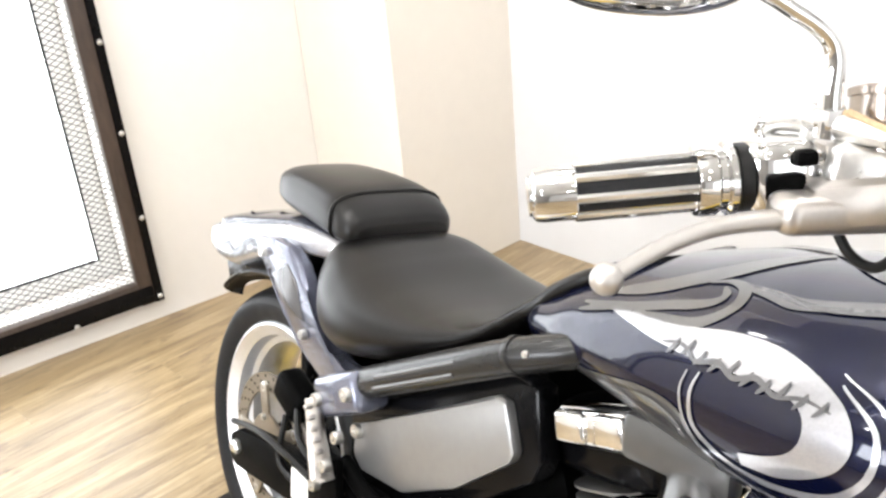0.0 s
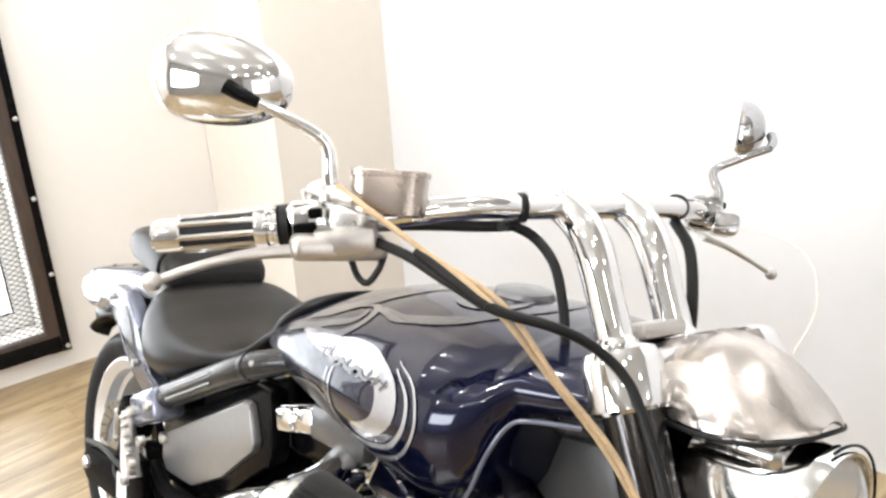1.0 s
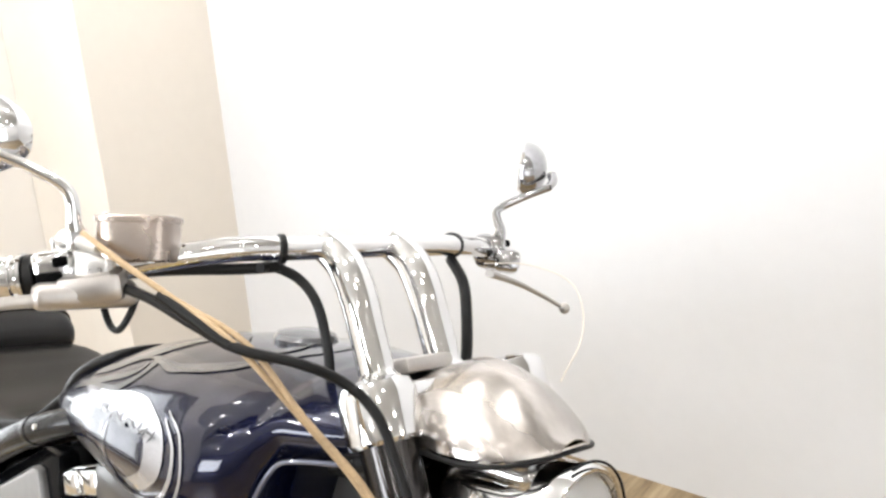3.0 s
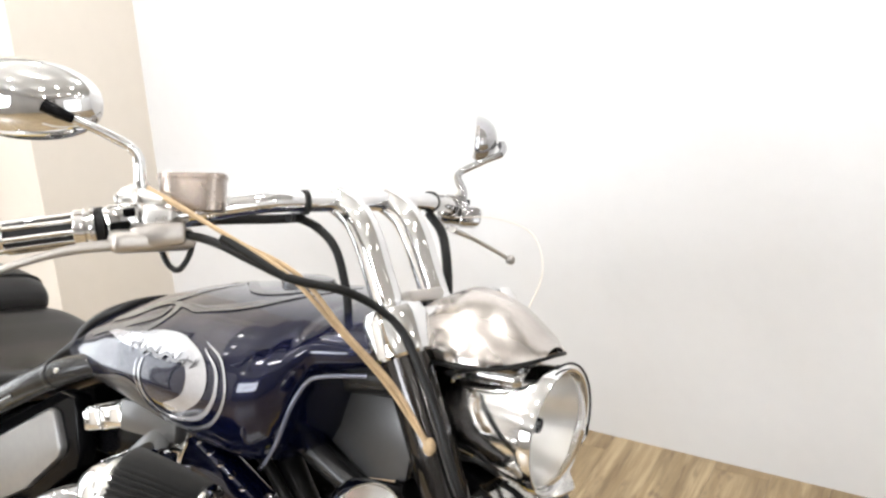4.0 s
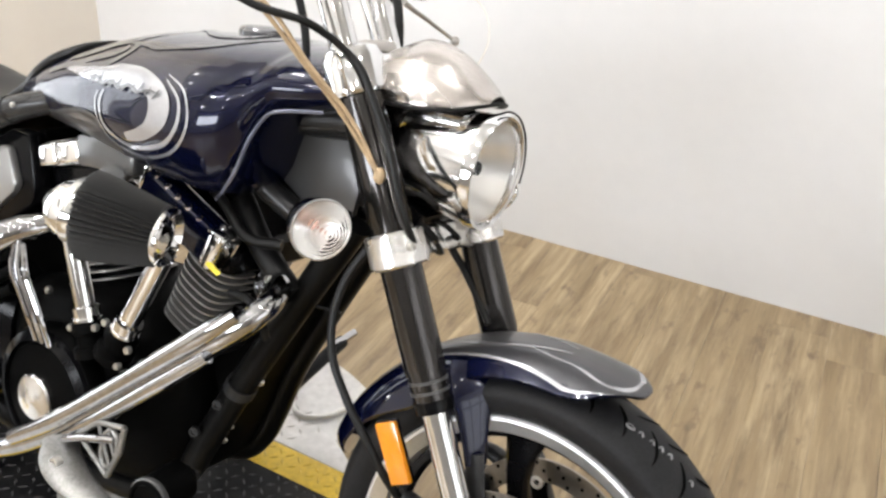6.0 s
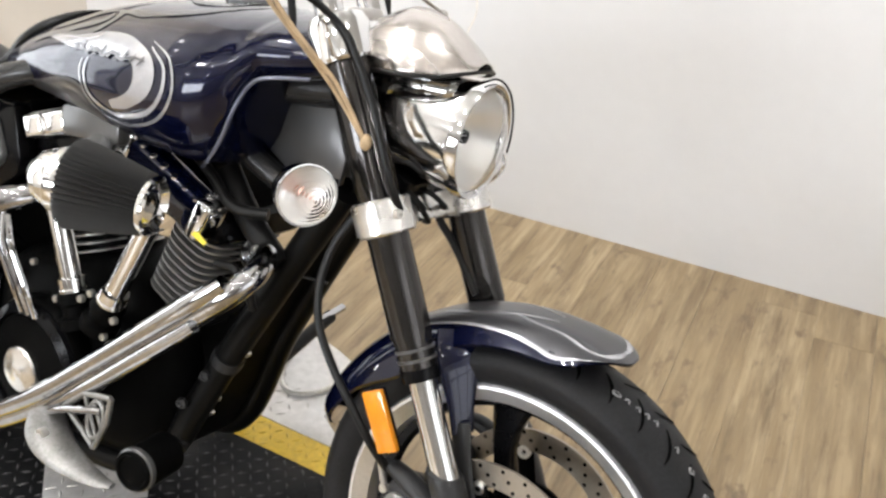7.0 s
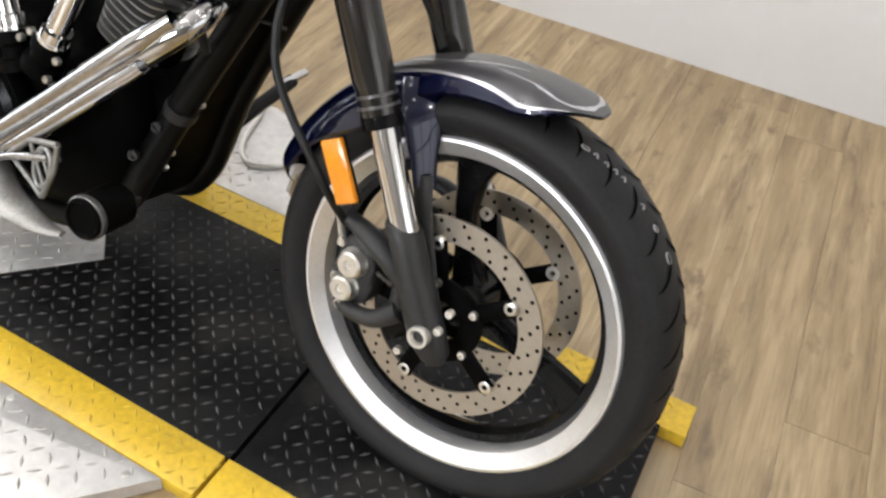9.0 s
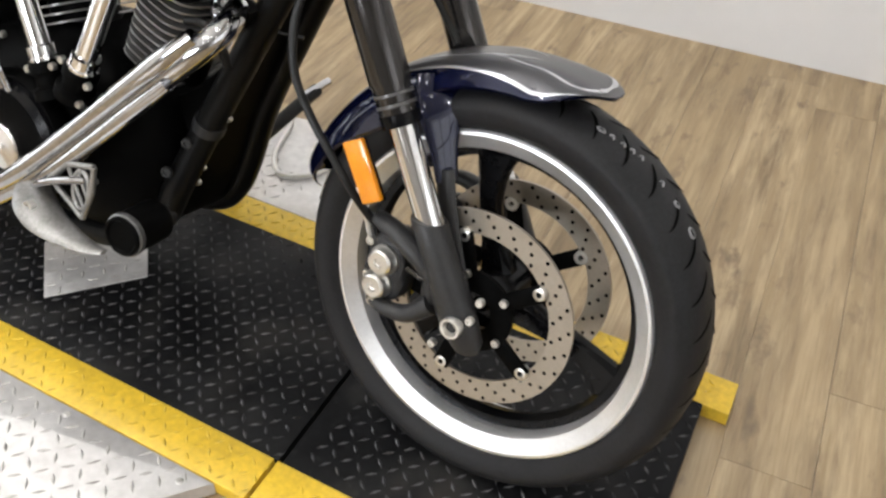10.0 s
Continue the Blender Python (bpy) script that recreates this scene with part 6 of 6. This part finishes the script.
# ---- tail, rear frame ----
tail = part("tail_fairing", loft([(-1.942, 0.082, 0.650, 0.622), (-1.930, 0.099, 0.662, 0.604), (-1.895, 0.104, 0.676, 0.584), (-1.83, 0.108, 0.698, 0.588), (-1.76, 0.113, 0.716, 0.615), (-1.68, 0.116, 0.736, 0.652), (-1.60, 0.116, 0.752, 0.685), (-1.50, 0.110, 0.758, 0.705), (-1.44, 0.08, 0.750, 0.712)], 36, 3.4), M["silver_paint"], bike, "silver tail fairing with a navy top")
part("flame_field", loft([(-1.932, 0.074, 0.668, 0.648), (-1.895, 0.094, 0.681, 0.652), (-1.83, 0.098, 0.7030, 0.662), (-1.76, 0.103, 0.7210, 0.672), (-1.68, 0.106, 0.7410, 0.692), (-1.60, 0.106, 0.7570, 0.706), (-1.50, 0.100, 0.7630, 0.715)], 30, 3.4), M["navy"], tail, "navy painted top")
for path in ([(-1.86, -0.05), (-1.80, -0.075), (-1.74, -0.05), (-1.70, -0.07), (-1.64, -0.05)], [(-1.80, 0.03), (-1.74, 0.0), (-1.68, 0.03)]):
    part("flame_stripe", ribbon(path, 0.010, lambda x, y: Vector((x, y, interp([-1.897, -1.83, -1.76, -1.68, -1.60, -1.50], [0.678, 0.7030, 0.7210, 0.7410, 0.7570, 0.7630], x) + 0.0012 - 0.004 * (y / 0.1) ** 4))), M["grey_paint"], tail)
TAIL_W = ([-1.942, -1.930, -1.83, -1.76, -1.68, -1.60, -1.50], [0.082, 0.099, 0.108, 0.113, 0.116, 0.116, 0.110])
for path, wd in (([(-1.88, 0.618), (-1.84, 0.640), (-1.80, 0.632), (-1.75, 0.660)], 0.012), ([(-1.80, 0.640), (-1.74, 0.672), (-1.68, 0.684), (-1.60, 0.712)], 0.016)):
    part("flame_stripe", ribbon(path, wd, lambda x, z: Vector((x, -interp(*TAIL_W, x) - 0.0012, z))), M["navy"], tail)
part("plate_bracket", prism([(-1.890, 0.592), (-1.872, 0.556), (-1.76, 0.600), (-1.76, 0.615)], -0.085, 0.085, 0.003, SIDE), M["black"], bike, "black number plate bracket")
part("rear_mudguard", arch(-1.645, 0.306, 0.352, 40, 140, 0.106, 0.03, 0.005), M["black"], bike, "black inner rear mudguard")
strut = part("mudguard_strut", prism([(-1.67, 0.706), (-1.60, 0.722), (-1.55, 0.722), (-1.510, 0.700), (-1.480, 0.665), (-1.450, 0.620), (-1.405, 0.588), (-1.330, 0.588), (-1.320, 0.545), (-1.387, 0.533), (-1.440, 0.545), (-1.490, 0.568), (-1.540, 0.602), (-1.590, 0.640), (-1.645, 0.676)], 0.112, 0.142, 0.008, SIDE), M["blue_silver"], bike, "blue-grey painted mudguard strut")
part("strut_inset", prism([(-1.595, 0.662), (-1.545, 0.694), (-1.512, 0.672), (-1.480, 0.615), (-1.520, 0.615), (-1.560, 0.640)], 0.139, 0.1445, 0.002, SIDE), M["grey_paint"], strut)
bolts(strut, [(-1.470, -0.146, 0.598), (-1.625, -0.143, 0.690)], (0, -1, 0), 0.008, 0.008)
part("mudguard_strut", prism([(-1.70, 0.700), (-1.53, 0.722), (-1.45, 0.690), (-1.415, 0.600), (-1.35, 0.520), (-1.41, 0.492), (-1.515, 0.555), (-1.64, 0.645)], -0.142, -0.112, 0.008, SIDE), M["blue_silver"], bike, "blue-grey painted mudguard strut")
for s in (-1, 1):
    y = s * 0.185
    rail = part("frame_rail", tube([(-1.30, y, 0.585), (-1.20, y, 0.640), (-1.08, y, 0.706), (-1.00, y, 0.750), (-0.95, y * 0.96, 0.776), (-0.90, y * 0.86, 0.798), (-0.86, y * 0.70, 0.812)], [0.0225, 0.0225, 0.0225, 0.0222, 0.0215, 0.020, 0.018], 22), M["rail"], bike, "thick satin black frame rail")
    part("rail_collar", lathe([(0.0205, -0.005), (0.0232, -0.005), (0.0236, -0.003), (0.0236, 0.003), (0.0232, 0.005), (0.0205, 0.005)], (-0.957, y * 0.965, 0.773), (0.87, -0.08 * s, 0.46), 26, loop=True), M["rail"], rail)
    # raised ribs, coloured lighter than the rail to paint in their highlights
    for dz in (-0.009, 0.007):
        part("rail_flute", tube([(-1.185, y + s * 0.0198, 0.648 + dz), (-1.11, y + s * 0.0198, 0.689 + dz), (-1.03, y + s * 0.0198, 0.733 + dz)], 0.0032, 8), M["side_grey"], rail)
    bolts(rail, [(-0.930, y * 0.93 + s * 0.020, 0.788)], (0, s, 0), 0.0042, 0.004)
    jn = part("frame_joint", box(0.116, 0.058, 0.060, 0.012, pose(-1.266, y, 0.594, 0, -28, 0), seg=3), M["blue_silver"], bike, "silver painted frame joint")
    bolts(jn, [(-1.230, y + s * 0.030, 0.612), (-1.303, y + s * 0.030, 0.572)], (0, s, 0), 0.010, 0.008)
    hang = part("passenger_peg_hanger", tube([(-1.312, y + s * 0.032, 0.570), (-1.294, y + s * 0.038, 0.545), (-1.272, y + s * 0.042, 0.508), (-1.254, y + s * 0.042, 0.470)], [0.013, 0.013, 0.016, 0.019], 12, 6, 0.6), M["satin"], bike, "bright alloy passenger peg hanger")
    bolts(hang, [(-1.232, y + s * 0.036, 0.548), (-1.236, y + s * 0.048, 0.506), (-1.254, y + s * 0.052, 0.468)], (0, s, 0), 0.009, 0.01)
    for k in range(7):
        q = k / 6
        part("serration", box(0.007, 0.014, 0.007, 0.002, pose(-1.300 + 0.056 * q, y + s * 0.047, 0.566 - 0.080 * q, 0, 30, 0)), M["satin"], hang)
    part("peg_plate", prism([(-1.33, 0.49), (-1.25, 0.50), (-1.23, 0.40), (-1.31, 0.38)], -s * (abs(y) + 0.02) - 0.008, -s * (abs(y) + 0.02) + 0.008, 0.004, SIDE), M["matte"], bike)
    part("swing_arm", prism([(-1.655, 0.340), (-1.625, 0.362), (-1.35, 0.424), (-1.22, 0.430), (-1.22, 0.345), (-1.36, 0.335), (-1.630, 0.286), (-1.655, 0.298)], 0.138 if s < 0 else -0.174, 0.174 if s < 0 else -0.138, 0.006, SIDE), M["matte"], bike, "black swing arm")
    part("axle_nut", lathe([(0.0005, 0.014), (0.008, 0.014), (0.010, 0.011), (0.013, 0.009), (0.014, -0.002)], (-1.622, s * 0.172, 0.330), (0, s, 0), 6), M["zinc"], bike)
    part("side_cover", prism([(-1.275, 0.535), (-1.25, 0.548), (-0.995, 0.705), (-0.975, 0.705), (-0.950, 0.650), (-0.955, 0.635), (-1.045, 0.553), (-1.15, 0.490), (-1.25, 0.474), (-1.272, 0.490)], 0.150 if s < 0 else -0.168, 0.168 if s < 0 else -0.150, 0.005, SIDE), M["cover_metal"], bike, "satin silver side cover in a black surround")
    part("cover_surround", prism([(-1.305, 0.545), (-0.985, 0.735), (-0.94, 0.735), (-0.918, 0.650), (-0.925, 0.62), (-1.03, 0.535), (-1.15, 0.462), (-1.27, 0.445), (-1.30, 0.47)], 0.120 if s < 0 else -0.154, 0.154 if s < 0 else -0.120, 0.006, SIDE), M["black"], bike)
bolts(bike, [(-1.262, -0.170, 0.532)], (0, -1, 0), 0.011, 0.006)
for k in range(4):
    part("ribbed_duct", tube([(-1.28, -0.175, 0.475 - k * 0.022), (-1.20, -0.185, 0.462 - k * 0.026), (-1.10, -0.185, 0.478 - k * 0.030), (-1.00, -0.175, 0.53 - k * 0.034), (-0.95, -0.16, 0.57 - k * 0.036)], 0.012, 12), M["matte"], bike)
part("rear_caliper", box(0.09, 0.05, 0.06, 0.014, pose(-1.535, -0.112, 0.455, 0, 20, 0), seg=3), M["matte"], bike, "black rear brake caliper")
for path in ([(-1.50, -0.13, 0.45), (-1.43, -0.165, 0.435), (-1.36, -0.175, 0.425)], [(-1.66, -0.165, 0.36), (-1.55, -0.175, 0.395), (-1.45, -0.18, 0.405), (-1.35, -0.175, 0.40)], [(-1.52, -0.14, 0.43), (-1.47, -0.175, 0.38), (-1.40, -0.18, 0.375), (-1.33, -0.175, 0.39)]):
    part("brake_hose", tube(path, 0.0055, 8), M["hose"], bike)
part("label_plate", prism([(-1.375, 0.425), (-1.325, 0.425), (-1.32, 0.385), (-1.37, 0.375)], 0.205, 0.208, 0.0008, SIDE), M["white_tag"], bike, "small white label")
part("under_frame", box(0.35, 0.16, 0.30, 0.02, pose(-1.10, 0, 0.52, 0, -25, 0)), M["matte"], bike, "black parts behind the side covers")
part("tank_tunnel", box(0.5, 0.10, 0.10, 0.02, pose(-0.66, 0, 0.79, 0, 0, 0)), M["matte"], bike)

# thin steel hoop lying on the far plate
hoop = part("steel_hoop", tube([(-0.885, 0.650, 0.008), (-0.845, 0.600, 0.008), (-0.80, 0.49, 0.008), (-0.735, 0.435, 0.008), (-0.675, 0.48, 0.008), (-0.648, 0.60, 0.008)], 0.0065, 10), M["zinc"])
tagged(hoop, "thin steel hoop lying on the tread plate", "steel hoop")

planks()
